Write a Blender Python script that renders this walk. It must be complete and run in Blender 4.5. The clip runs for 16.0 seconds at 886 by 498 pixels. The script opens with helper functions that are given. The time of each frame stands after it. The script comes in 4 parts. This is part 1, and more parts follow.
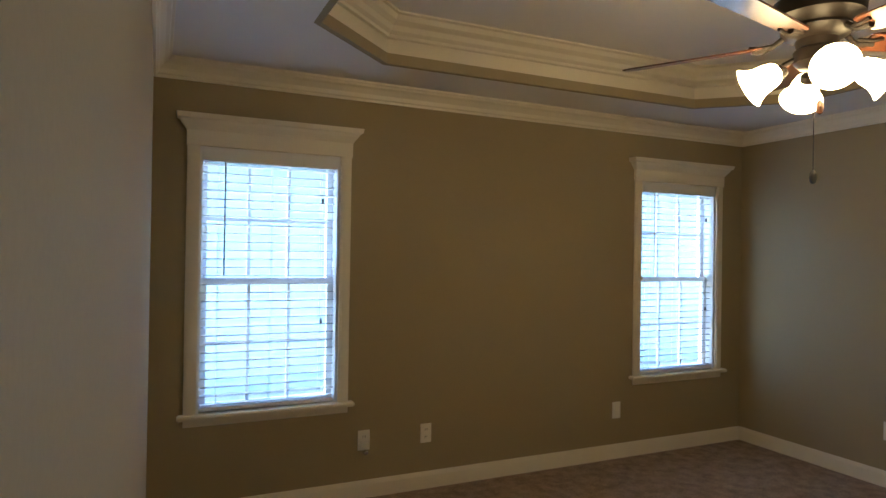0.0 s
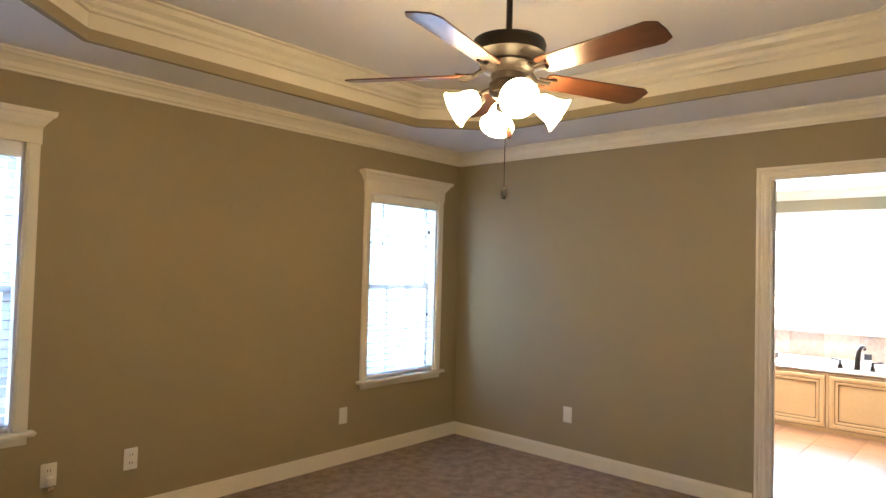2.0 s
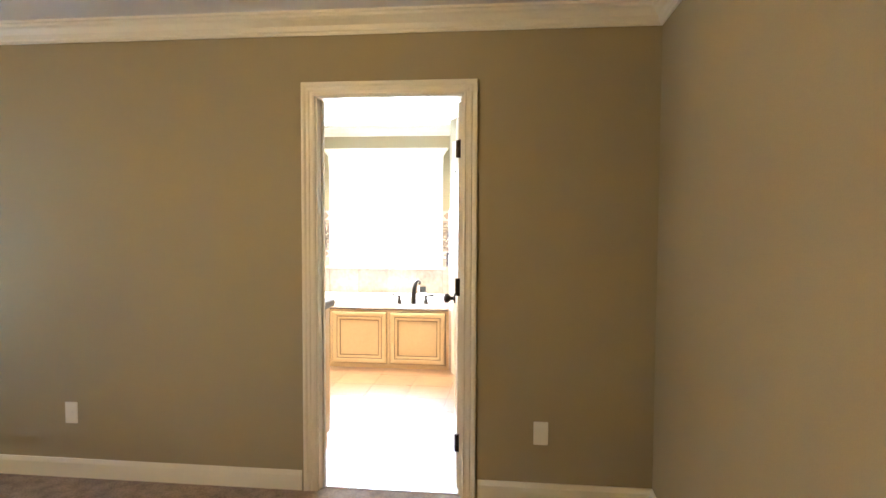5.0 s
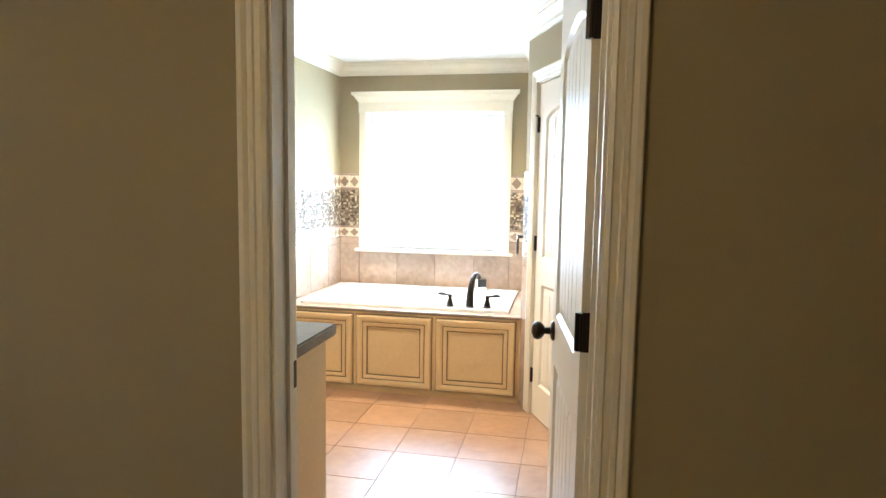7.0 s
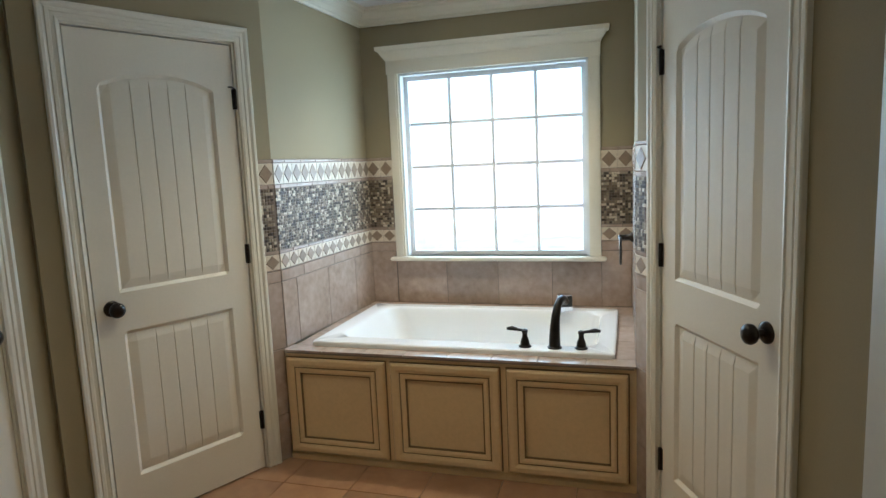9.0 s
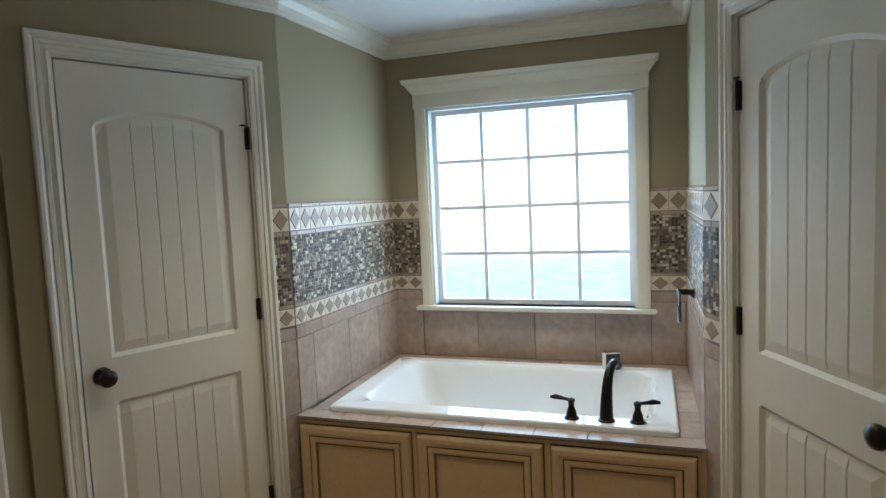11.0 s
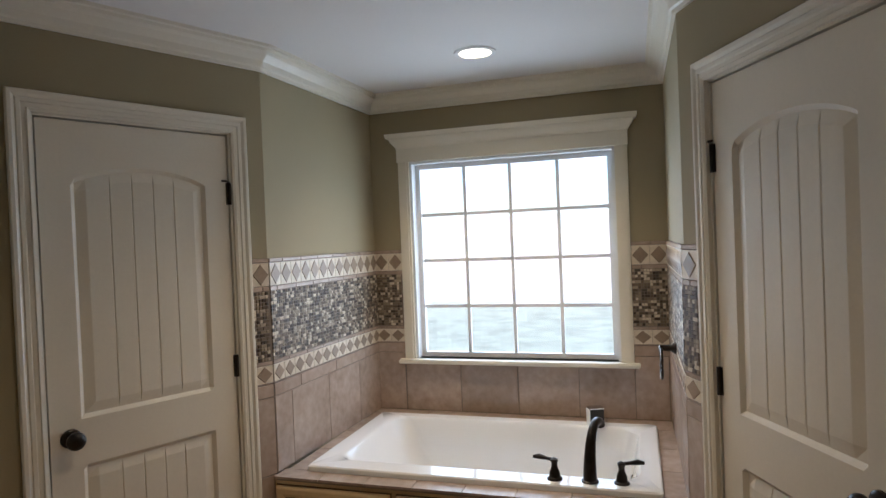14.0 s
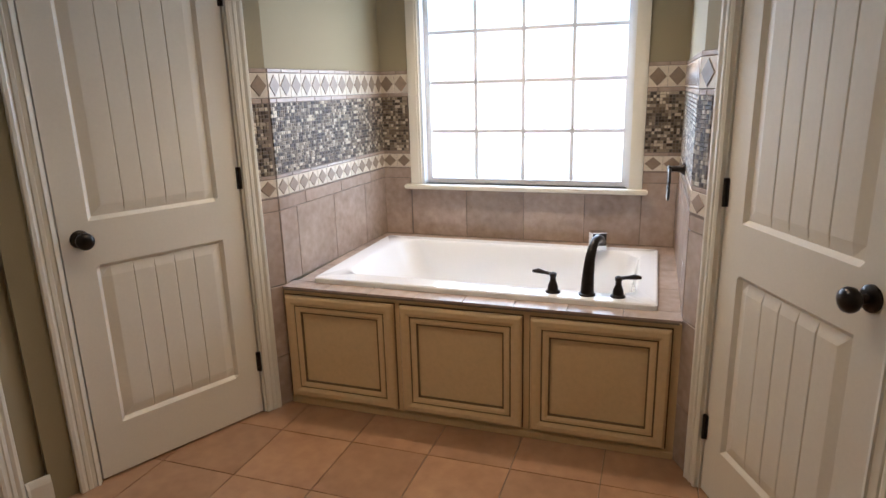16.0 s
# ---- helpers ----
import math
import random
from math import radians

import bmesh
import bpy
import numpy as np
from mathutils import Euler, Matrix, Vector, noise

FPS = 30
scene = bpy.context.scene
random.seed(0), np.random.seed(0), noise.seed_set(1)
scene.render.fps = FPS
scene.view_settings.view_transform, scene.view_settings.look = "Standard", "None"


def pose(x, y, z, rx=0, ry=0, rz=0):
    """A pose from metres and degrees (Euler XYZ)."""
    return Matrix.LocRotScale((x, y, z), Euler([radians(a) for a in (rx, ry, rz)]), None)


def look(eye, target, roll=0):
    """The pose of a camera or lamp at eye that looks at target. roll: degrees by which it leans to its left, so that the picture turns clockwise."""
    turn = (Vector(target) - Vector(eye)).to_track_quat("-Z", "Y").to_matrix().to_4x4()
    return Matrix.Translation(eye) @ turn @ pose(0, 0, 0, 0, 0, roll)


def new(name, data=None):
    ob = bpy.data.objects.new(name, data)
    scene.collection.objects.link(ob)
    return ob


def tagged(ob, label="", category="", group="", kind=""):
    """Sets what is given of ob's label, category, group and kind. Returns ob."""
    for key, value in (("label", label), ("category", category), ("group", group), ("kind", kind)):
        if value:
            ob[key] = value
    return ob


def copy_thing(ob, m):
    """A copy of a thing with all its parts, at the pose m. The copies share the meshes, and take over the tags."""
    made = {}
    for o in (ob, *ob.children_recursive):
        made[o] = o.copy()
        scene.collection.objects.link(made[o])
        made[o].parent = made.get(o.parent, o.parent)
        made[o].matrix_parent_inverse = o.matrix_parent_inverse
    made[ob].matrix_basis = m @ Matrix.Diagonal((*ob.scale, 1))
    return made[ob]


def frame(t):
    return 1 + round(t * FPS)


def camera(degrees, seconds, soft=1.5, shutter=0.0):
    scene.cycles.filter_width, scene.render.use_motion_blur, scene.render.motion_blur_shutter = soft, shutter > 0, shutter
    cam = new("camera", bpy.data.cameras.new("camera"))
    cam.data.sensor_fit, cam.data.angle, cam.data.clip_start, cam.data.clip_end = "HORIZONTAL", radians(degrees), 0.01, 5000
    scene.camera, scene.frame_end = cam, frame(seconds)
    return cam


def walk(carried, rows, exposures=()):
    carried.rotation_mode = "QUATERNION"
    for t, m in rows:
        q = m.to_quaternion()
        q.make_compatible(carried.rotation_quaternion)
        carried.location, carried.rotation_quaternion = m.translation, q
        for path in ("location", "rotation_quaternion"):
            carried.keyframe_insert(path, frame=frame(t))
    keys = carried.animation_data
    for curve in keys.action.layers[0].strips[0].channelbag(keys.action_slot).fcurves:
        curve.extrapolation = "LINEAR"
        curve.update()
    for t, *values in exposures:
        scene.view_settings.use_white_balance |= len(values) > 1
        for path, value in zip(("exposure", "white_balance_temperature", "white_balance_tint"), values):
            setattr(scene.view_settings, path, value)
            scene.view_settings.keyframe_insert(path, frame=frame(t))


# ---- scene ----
cam = camera(70.9, 16.0)
PATH = [
    (0, (0.237, 0.101, 1.456), (1.073, 1.918, 1.467), 0.9),
    (0.5, (0.260, 0.092, 1.434), (1.276, 1.815, 1.464), 0.4),
    (1, (0.293, 0.069, 1.432), (1.455, 1.696, 1.481), 0.9),
    (1.5, (0.305, 0.063, 1.432), (1.592, 1.593, 1.493), 0.9),
    (2, (0.326, 0.051, 1.430), (1.808, 1.392, 1.495), 1.5),
    (2.5, (0.372, 0.006, 1.446), (2.124, 0.968, 1.491), 0.4),
    (3, (0.406, -0.011, 1.437), (2.284, 0.677, 1.450), 1.1),
    (3.5, (0.467, 0.004, 1.459), (2.411, 0.471, 1.398), 0.0),
    (4, (0.746, -0.028, 1.443), (2.700, 0.397, 1.477), 0.6),
    (4.2, (0.850, -0.014, 1.427), (2.826, 0.299, 1.439), 1.7),
    (6.3, (2.510, 0.338, 1.460), (4.477, 0.624, 1.238), -0.9),
    (6.5, (2.677, 0.361, 1.447), (4.635, 0.715, 1.249), -0.0),
    (7, (3.127, 0.444, 1.401), (5.078, 0.834, 1.203), 0.9),
    (7.5, (3.475, 0.541, 1.414), (5.423, 0.920, 1.168), -0.7),
    (8, (3.873, 0.602, 1.442), (5.791, 1.111, 1.187), -1.1),
    (8.2, (4.020, 0.630, 1.416), (5.918, 1.194, 1.135), -2.3),
    (10.3, (4.750, 0.877, 1.503), (6.640, 1.485, 1.267), -2.0),
    (10.5, (4.755, 0.884, 1.503), (6.643, 1.509, 1.287), -2.1),
    (11, (4.771, 0.891, 1.510), (6.658, 1.531, 1.340), -2.5),
    (11.5, (4.789, 0.883, 1.544), (6.673, 1.541, 1.419), -1.3),
    (12, (4.789, 0.885, 1.566), (6.695, 1.490, 1.552), -1.2),
    (12.5, (4.790, 0.873, 1.594), (6.707, 1.440, 1.658), -1.0),
    (13, (4.788, 0.873, 1.602), (6.709, 1.421, 1.693), -1.4),
    (13.5, (4.789, 0.865, 1.583), (6.710, 1.419, 1.627), -1.5),
    (14, (4.788, 0.868, 1.556), (6.696, 1.466, 1.526), -2.3),
    (14.5, (4.797, 0.869, 1.521), (6.681, 1.524, 1.381), -2.4),
    (15, (4.819, 0.867, 1.480), (6.691, 1.502, 1.180), -2.6),
    (15.5, (4.829, 0.857, 1.451), (6.686, 1.477, 1.039), -2.2),
    (16, (4.826, 0.848, 1.411), (6.656, 1.478, 0.908), -1.5),
]
EXPOSURES = [(0.0, 3.45, 5050, 10), (1.5, 4.05, 5150, 13), (2.0, 4.5, 5150, 13), (2.5, 4.35, 5250, 12), (3.0, 4.0, 5150, 7), (3.5, 4.4, 5250, 6), (4.2, 4.75, 5350, 8), (6.5, 4.0, 5250, 7),
             (7.0, 3.65, 5300, 6), (7.5, 3.15, 5200, 4), (8.2, 2.3, 5150, 2), (10.5, 1.47, 4850, 1), (12.0, 1.27, 5150, 6), (13.0, 1.14, 5450, 10), (14.0, 1.14, 5550, 13), (15.0, 1.44, 5400, 15), (16.0, 1.79, 5500, 16)]
walk(cam, [(t, look(eye, target, roll)) for t, eye, target, roll in PATH], EXPOSURES)

# ---- light ----
world = bpy.data.worlds.new("sky")
scene.world = world
world.use_nodes = True
wn = world.node_tree.nodes
sky = wn.new("ShaderNodeTexSky")
sky.sky_type, sky.sun_disc = "NISHITA", False
sky.sun_elevation, sky.sun_rotation = radians(48), radians(270)
world.node_tree.links.new(sky.outputs[0], wn["Background"].inputs[0])
wn["Background"].inputs[1].default_value = 0.15
sun = new("sun", bpy.data.lights.new("sun", "SUN"))
sun.data.energy, sun.data.angle, sun.data.color = 4.0, radians(3), (1.0, 0.95, 0.88)
sun.matrix_world = look((0, 0, 20), (10, -0.8, 9))
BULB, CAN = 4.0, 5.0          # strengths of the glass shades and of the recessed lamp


def window_light(name, m, w, h, watts, color):
    d = bpy.data.lights.new(name, "AREA")
    d.shape, d.size, d.size_y, d.energy, d.color = "RECTANGLE", w, h, watts, color
    ob = new(name, d)
    ob.matrix_world = m
    return ob


window_light("daylight", look((8.6, 1.52, 1.32), (7.0, 1.52, 0.82)), 2.1, 2.5, 31, (0.86, 0.95, 1.0))
for x, watts in ((7.58, 24.0), (6.42, 11.0)):         # beams of the recessed lamp and of an added, unseen one
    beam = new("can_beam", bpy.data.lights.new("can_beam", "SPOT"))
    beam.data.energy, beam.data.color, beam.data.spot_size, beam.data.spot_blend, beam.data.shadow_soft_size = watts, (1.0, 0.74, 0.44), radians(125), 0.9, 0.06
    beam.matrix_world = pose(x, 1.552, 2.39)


# ---- materials ----
def mat(name, color, rough=0.6, var=0.12, scale=3.0, fine=60.0, bump=0.05, metal=0.0, rand=0.0, tint=None, coat=0.0):
    m = bpy.data.materials.new(name)
    m.use_nodes = True
    t, n = m.node_tree, m.node_tree.nodes
    b = n["Principled BSDF"]
    co = n.new("ShaderNodeTexCoord")
    a, f = n.new("ShaderNodeTexNoise"), n.new("ShaderNodeTexNoise")
    for q, sc, de in ((a, scale, 4), (f, fine, 3)):
        q.inputs["Scale"].default_value, q.inputs["Detail"].default_value = sc, de
        t.links.new(co.outputs["Object"], q.inputs["Vector"])
    if rand:
        who, off, vadd = n.new("ShaderNodeObjectInfo"), n.new("ShaderNodeMath"), n.new("ShaderNodeVectorMath")
        off.operation, off.inputs[1].default_value = "MULTIPLY", 37.0
        t.links.new(who.outputs["Random"], off.inputs[0])
        t.links.new(co.outputs["Object"], vadd.inputs[0])
        t.links.new(off.outputs[0], vadd.inputs[1])
        for q in (a, f):
            t.links.new(vadd.outputs[0], q.inputs["Vector"])
    add = n.new("ShaderNodeMath")
    add.operation = "ADD"
    t.links.new(a.outputs[0], add.inputs[0])
    t.links.new(f.outputs[0], add.inputs[1])
    r = n.new("ShaderNodeMapRange")
    r.inputs[1].default_value, r.inputs[2].default_value = 0.6, 1.4
    t.links.new(add.outputs[0], r.inputs[0])
    mix = n.new("ShaderNodeMix")
    mix.data_type = "RGBA"
    c2 = tint or color
    mix.inputs[6].default_value = (*[min(1, c * (1 - var)) for c in color], 1)
    mix.inputs[7].default_value = (*[min(1, c * (1 + var)) for c in c2], 1)
    t.links.new(r.outputs[0], mix.inputs[0])
    out = mix.outputs[2]
    if rand:
        oi = n.new("ShaderNodeObjectInfo")
        hs = n.new("ShaderNodeHueSaturation")
        mr = n.new("ShaderNodeMapRange")
        mr.inputs[3].default_value, mr.inputs[4].default_value = 1 - rand, 1 + rand
        t.links.new(oi.outputs["Random"], mr.inputs[0])
        t.links.new(mr.outputs[0], hs.inputs["Value"])
        t.links.new(out, hs.inputs["Color"])
        out = hs.outputs[0]
    t.links.new(out, b.inputs["Base Color"])
    b.inputs["Roughness"].default_value, b.inputs["Metallic"].default_value = rough, metal
    b.inputs["Coat Weight"].default_value = coat
    if bump:
        bp = n.new("ShaderNodeBump")
        bp.inputs["Strength"].default_value, bp.inputs["Distance"].default_value = bump, 0.004
        t.links.new(f.outputs[0], bp.inputs["Height"])
        t.links.new(bp.outputs[0], b.inputs["Normal"])
    return m


def glow(name, color, strength):
    m = bpy.data.materials.new(name)
    m.use_nodes = True
    b = m.node_tree.nodes["Principled BSDF"]
    b.inputs["Base Color"].default_value = (0.8, 0.75, 0.6, 1)
    b.inputs["Emission Color"].default_value = (*color, 1)
    b.inputs["Emission Strength"].default_value = strength
    return m


def mosaic_mat(name):
    m = mat(name, (0.3, 0.27, 0.22), 0.5, 0.1, 8, 90, 0.02)
    t, n = m.node_tree, m.node_tree.nodes
    g, oi = n.new("ShaderNodeNewGeometry"), n.new("ShaderNodeObjectInfo")
    add, fr, ramp = n.new("ShaderNodeMath"), n.new("ShaderNodeMath"), n.new("ShaderNodeValToRGB")
    fr.operation = "FRACT"
    t.links.new(g.outputs["Random Per Island"], add.inputs[0])
    t.links.new(oi.outputs["Random"], add.inputs[1])
    t.links.new(add.outputs[0], fr.inputs[0])
    t.links.new(fr.outputs[0], ramp.inputs[0])
    ramp.color_ramp.interpolation = "CONSTANT"
    cols = ((0.05, 0.035, 0.025), (0.12, 0.085, 0.06), (0.66, 0.58, 0.44), (0.2, 0.155, 0.11), (0.085, 0.07, 0.055), (0.42, 0.345, 0.25), (0.17, 0.125, 0.085), (0.3, 0.24, 0.165))
    for k, c in enumerate(cols):
        e = ramp.color_ramp.elements[0] if k == 0 else ramp.color_ramp.elements.new(k / len(cols))
        e.position, e.color = k / len(cols), (*c, 1)
    t.links.new(ramp.outputs[0], n["Principled BSDF"].inputs["Base Color"])
    return m


def wood_mat(name, c1, c2, rough):
    m = mat(name, c1, rough, 0.3, 2.5, 40, 0.04, tint=c2, coat=0.3)
    n, t = m.node_tree.nodes, m.node_tree
    mp = n.new("ShaderNodeMapping")
    mp.inputs["Scale"].default_value = (1.0, 9.0, 9.0)
    co = [q for q in n if q.type == "TEX_COORD"][0]
    t.links.new(co.outputs["Object"], mp.inputs[0])
    for q in n:
        if q.type == "TEX_NOISE":
            t.links.new(mp.outputs[0], q.inputs["Vector"])
    return m


def glass_mat(name):
    m = bpy.data.materials.new(name)
    m.use_nodes = True
    t, n = m.node_tree, m.node_tree.nodes
    tr, gl, mx = n.new("ShaderNodeBsdfTransparent"), n.new("ShaderNodeBsdfGlossy"), n.new("ShaderNodeMixShader")
    tr.inputs[0].default_value = (0.95, 0.97, 0.97, 1)
    gl.inputs["Roughness"].default_value = 0.02
    mx.inputs[0].default_value = 0.06
    t.links.new(tr.outputs[0], mx.inputs[1])
    t.links.new(gl.outputs[0], mx.inputs[2])
    t.links.new(mx.outputs[0], n["Material Output"].inputs[0])
    return m


PAINT = mat("taupe_wall_paint", (0.335, 0.285, 0.175), 0.8, 0.05, 1.2, 180, 0.06)
CEIL = mat("white_ceiling_paint", (0.78, 0.77, 0.76), 0.75, 0.02, 1.5, 150, 0.05)
TRIM = mat("cream_trim_paint", (0.78, 0.74, 0.63), 0.35, 0.03, 4, 80, 0.02)
DOOR = mat("cream_door_paint", (0.76, 0.71, 0.60), 0.45, 0.03, 3, 90, 0.03)
WHITE = mat("white_vinyl", (0.8, 0.81, 0.82), 0.4, 0.02, 5, 80, 0.01)
SLAT = mat("white_blind_slat", (0.82, 0.83, 0.84), 0.45, 0.02, 5, 80, 0.01)
CARPET = mat("brown_carpet", (0.26, 0.2, 0.165), 0.95, 0.5, 14, 110, 1.0)
STONE = mat("taupe_ceramic_tile", (0.365, 0.275, 0.215), 0.26, 0.17, 4.5, 26, 0.04, rand=0.09, tint=(0.42, 0.335, 0.275))
FLOORT = mat("terracotta_beige_floor_tile", (0.33, 0.165, 0.082), 0.36, 0.16, 4, 18, 0.04, rand=0.1, tint=(0.38, 0.22, 0.12), coat=1.0)
FLOORT.node_tree.nodes["Principled BSDF"].inputs["Coat Roughness"].default_value = 0.3
FLOORT.node_tree.nodes["Principled BSDF"].inputs["Coat IOR"].default_value = 1.7
GROUT = mat("grey_brown_grout", (0.22, 0.18, 0.145), 0.9, 0.1, 20, 150, 0.2)
IVORY = mat("ivory_tile", (0.66, 0.58, 0.46), 0.35, 0.1, 20, 90, 0.03)
DIAM = mat("brown_diamond_tile", (0.27, 0.2, 0.14), 0.35, 0.15, 20, 90, 0.03, rand=0.12)
MOSAIC = mosaic_mat("glass_and_stone_mosaic")
CAB = mat("glazed_cream_cabinet_paint", (0.68, 0.50, 0.265), 0.4, 0.07, 4, 60, 0.02)
# antique glaze in the grooves, also the painted shade round each panel
GLAZE_SHADE = mat("brown_glaze_and_panel_shade", (0.16, 0.10, 0.045), 0.5, 0.2, 10, 60, 0.02)
TUBW = mat("white_acrylic", (0.86, 0.86, 0.85), 0.1, 0.01, 3, 60, 0.0, coat=0.5)
BRONZE = mat("oil_rubbed_bronze", (0.028, 0.022, 0.018), 0.28, 0.3, 15, 90, 0.02, metal=0.7)
CHROME = mat("chrome", (0.75, 0.75, 0.76), 0.08, 0.02, 5, 40, 0.0, metal=1.0)
FANB = mat("dark_bronze_fan_body", (0.011, 0.008, 0.006), 0.42, 0.3, 15, 80, 0.03)
FANB.node_tree.nodes["Principled BSDF"].inputs["Specular IOR Level"].default_value = 0.25
BLADE = wood_mat("walnut_fan_blade", (0.05, 0.018, 0.008), (0.10, 0.036, 0.013), 0.38)
PLATE = mat("white_plastic", (0.8, 0.78, 0.72), 0.4, 0.01, 5, 60, 0.0)
DARKSLOT = mat("dark_slot", (0.03, 0.03, 0.03), 0.7, 0.1, 5, 50, 0.0)
COUNTER = mat("dark_grey_laminate", (0.075, 0.07, 0.06), 0.35, 0.5, 14, 120, 0.02, tint=(0.12, 0.1, 0.08))
SINK = mat("bisque_porcelain", (0.80, 0.64, 0.33), 0.12, 0.02, 5, 50, 0.0)
MIRROR = mat("mirror_silver", (0.92, 0.93, 0.93), 0.01, 0.0, 5, 50, 0.0, metal=1.0)
GLASS = glass_mat("window_glass")
SHADE = glow("lit_frosted_glass", (1.0, 0.62, 0.22), BULB)
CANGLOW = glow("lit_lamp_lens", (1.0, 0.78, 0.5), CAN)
LAWN = mat("lawn", (0.34, 0.35, 0.28), 0.95, 0.4, 2, 80, 0.6)
SIDING = mat("pale_blue_siding", (0.36, 0.45, 0.5), 0.6, 0.06, 2, 60, 0.05)
BRICK = mat("pink_brick_wall", (0.6, 0.5, 0.46), 0.8, 0.25, 6, 60, 0.2)
ROOFM = mat("grey_shingle", (0.12, 0.115, 0.11), 0.9, 0.3, 6, 60, 0.3)


# ---- building helpers ----
def box(bm, a, b, bevel=0.0):
    vs = [bm.verts.new((x, y, z)) for x in (a[0], b[0]) for y in (a[1], b[1]) for z in (a[2], b[2])]
    fs = [bm.faces.new([vs[k] for k in q]) for q in ((0, 1, 3, 2), (4, 6, 7, 5), (0, 4, 5, 1), (2, 3, 7, 6), (0, 2, 6, 4), (1, 5, 7, 3))]
    if bevel:
        bmesh.ops.recalc_face_normals(bm, faces=fs)
        bmesh.ops.bevel(bm, geom=list({e for f in fs for e in f.edges}), offset=bevel, segments=2, affect="EDGES")
    return bm


def boxes(*items, bevel=0.0):
    bm = bmesh.new()
    for a, b in items:
        box(bm, a, b, bevel)
    return bm


def finish(name, bm, material, smooth=False):
    bmesh.ops.recalc_face_normals(bm, faces=bm.faces)
    me = bpy.data.meshes.new(name)
    bm.to_mesh(me)
    bm.free()
    me.materials.append(material)
    if smooth:
        me.polygons.foreach_set("use_smooth", [True] * len(me.polygons))
        me.set_sharp_from_angle(angle=radians(40))
    return new(name, me)


def part(name, bm, material, parent, label="", smooth=False):
    ob = finish(name, bm, material, smooth)
    ob.parent = parent
    return tagged(ob, label) if label else ob


def thing(name, m, label, category, group="", kind=""):
    ob = new(name)
    ob.empty_display_size = 0.1
    ob.matrix_world = m
    return tagged(ob, label, category, group, kind)


def structure(name, bm, material, label, category="", smooth=False):
    return tagged(finish(name, bm, material, smooth), label, category or name.split("_")[0], kind="structure")


def on_wall(p0, p1, z=0.0):
    """A pose whose x runs along the wall from p0 to p1, z up, and -y out into the room (the room lies to the right of p0 to p1)."""
    d = math.degrees(math.atan2(p1[1] - p0[1], p1[0] - p0[0]))
    return pose(p0[0], p0[1], z, 0, 0, d)


def sweep(bm, path, profile, closed=False, plane="xy"):
    """Runs a profile of (offset to the right, height) along a path, with mitred corners."""
    n, rings = len(path), []
    for k in range(n):
        p = Vector(path[k])
        a = Vector(path[k - 1]) if (k or closed) else None
        c = Vector(path[(k + 1) % n]) if (k < n - 1 or closed) else None
        d0 = (p - a).normalized() if a else None
        d1 = (c - p).normalized() if c else None
        d0, d1 = d0 or d1, d1 or d0
        n0, n1 = Vector((d0.y, -d0.x)), Vector((d1.y, -d1.x))
        m = (n0 + n1).normalized()
        m = m / max(0.3, m.dot(n0))
        ring = []
        for o, h in profile:
            q = p + m * o
            ring.append(bm.verts.new((q.x, q.y, h) if plane == "xy" else (q.x, -h, q.y)))
        rings.append(ring)
    for k in range(n if closed else n - 1):
        r0, r1 = rings[k], rings[(k + 1) % n]
        for i in range(len(profile) - 1):
            bm.faces.new((r0[i], r0[i + 1], r1[i + 1], r1[i]))
    if not closed:
        for r in (rings[0], rings[-1]):
            if len(r) > 2:
                bm.faces.new(r)
    return bm


def lathe(bm, prof, seg=24, m=None):
    rings = []
    for r, z in prof:
        rings.append([bm.verts.new((r * math.cos(2 * math.pi * k / seg), r * math.sin(2 * math.pi * k / seg), z)) for k in range(seg)])
    for a, b in zip(rings, rings[1:]):
        for k in range(seg):
            bm.faces.new((a[k], a[(k + 1) % seg], b[(k + 1) % seg], b[k]))
    for r in (rings[0], rings[-1]):
        bm.faces.new(r)
    if m:
        bmesh.ops.transform(bm, matrix=m, verts=[v for r in rings for v in r])
    return bm


def tube(bm, pts, radii, seg=10):
    rings = []
    for k, p in enumerate(pts):
        p = Vector(p)
        d = (Vector(pts[min(k + 1, len(pts) - 1)]) - Vector(pts[max(k - 1, 0)])).normalized()
        q = d.to_track_quat("Z", "Y")
        r = radii if isinstance(radii, float) else radii[k]
        rings.append([bm.verts.new(p + q @ Vector((r * math.cos(2 * math.pi * i / seg), r * math.sin(2 * math.pi * i / seg), 0))) for i in range(seg)])
    for a, b in zip(rings, rings[1:]):
        for i in range(seg):
            bm.faces.new((a[i], a[(i + 1) % seg], b[(i + 1) % seg], b[i]))
    bm.faces.new(rings[0])
    bm.faces.new(rings[-1])
    return bm


def wall(name, p0, p1, thick, label, holes=(), z1=2.75, ext=0.0):
    """A wall whose room face runs from p0 to p1, with the room on the right; holes are (u0, u1, z0, z1)."""
    length = math.hypot(p1[0] - p0[0], p1[1] - p0[1])
    bm, u = bmesh.new(), 0.0
    for u0, u1, a, b in sorted(holes):
        box(bm, (u, 0, 0), (u0, thick, z1))
        if a > 0:
            box(bm, (u0, 0, 0), (u1, thick, a))
        box(bm, (u0, 0, b), (u1, thick, z1))
        u = u1
    box(bm, (u, 0, 0), (length + ext, thick, z1))
    ob = structure(name, bm, PAINT, label, "wall")
    ob.matrix_world = on_wall(p0, p1)
    return ob


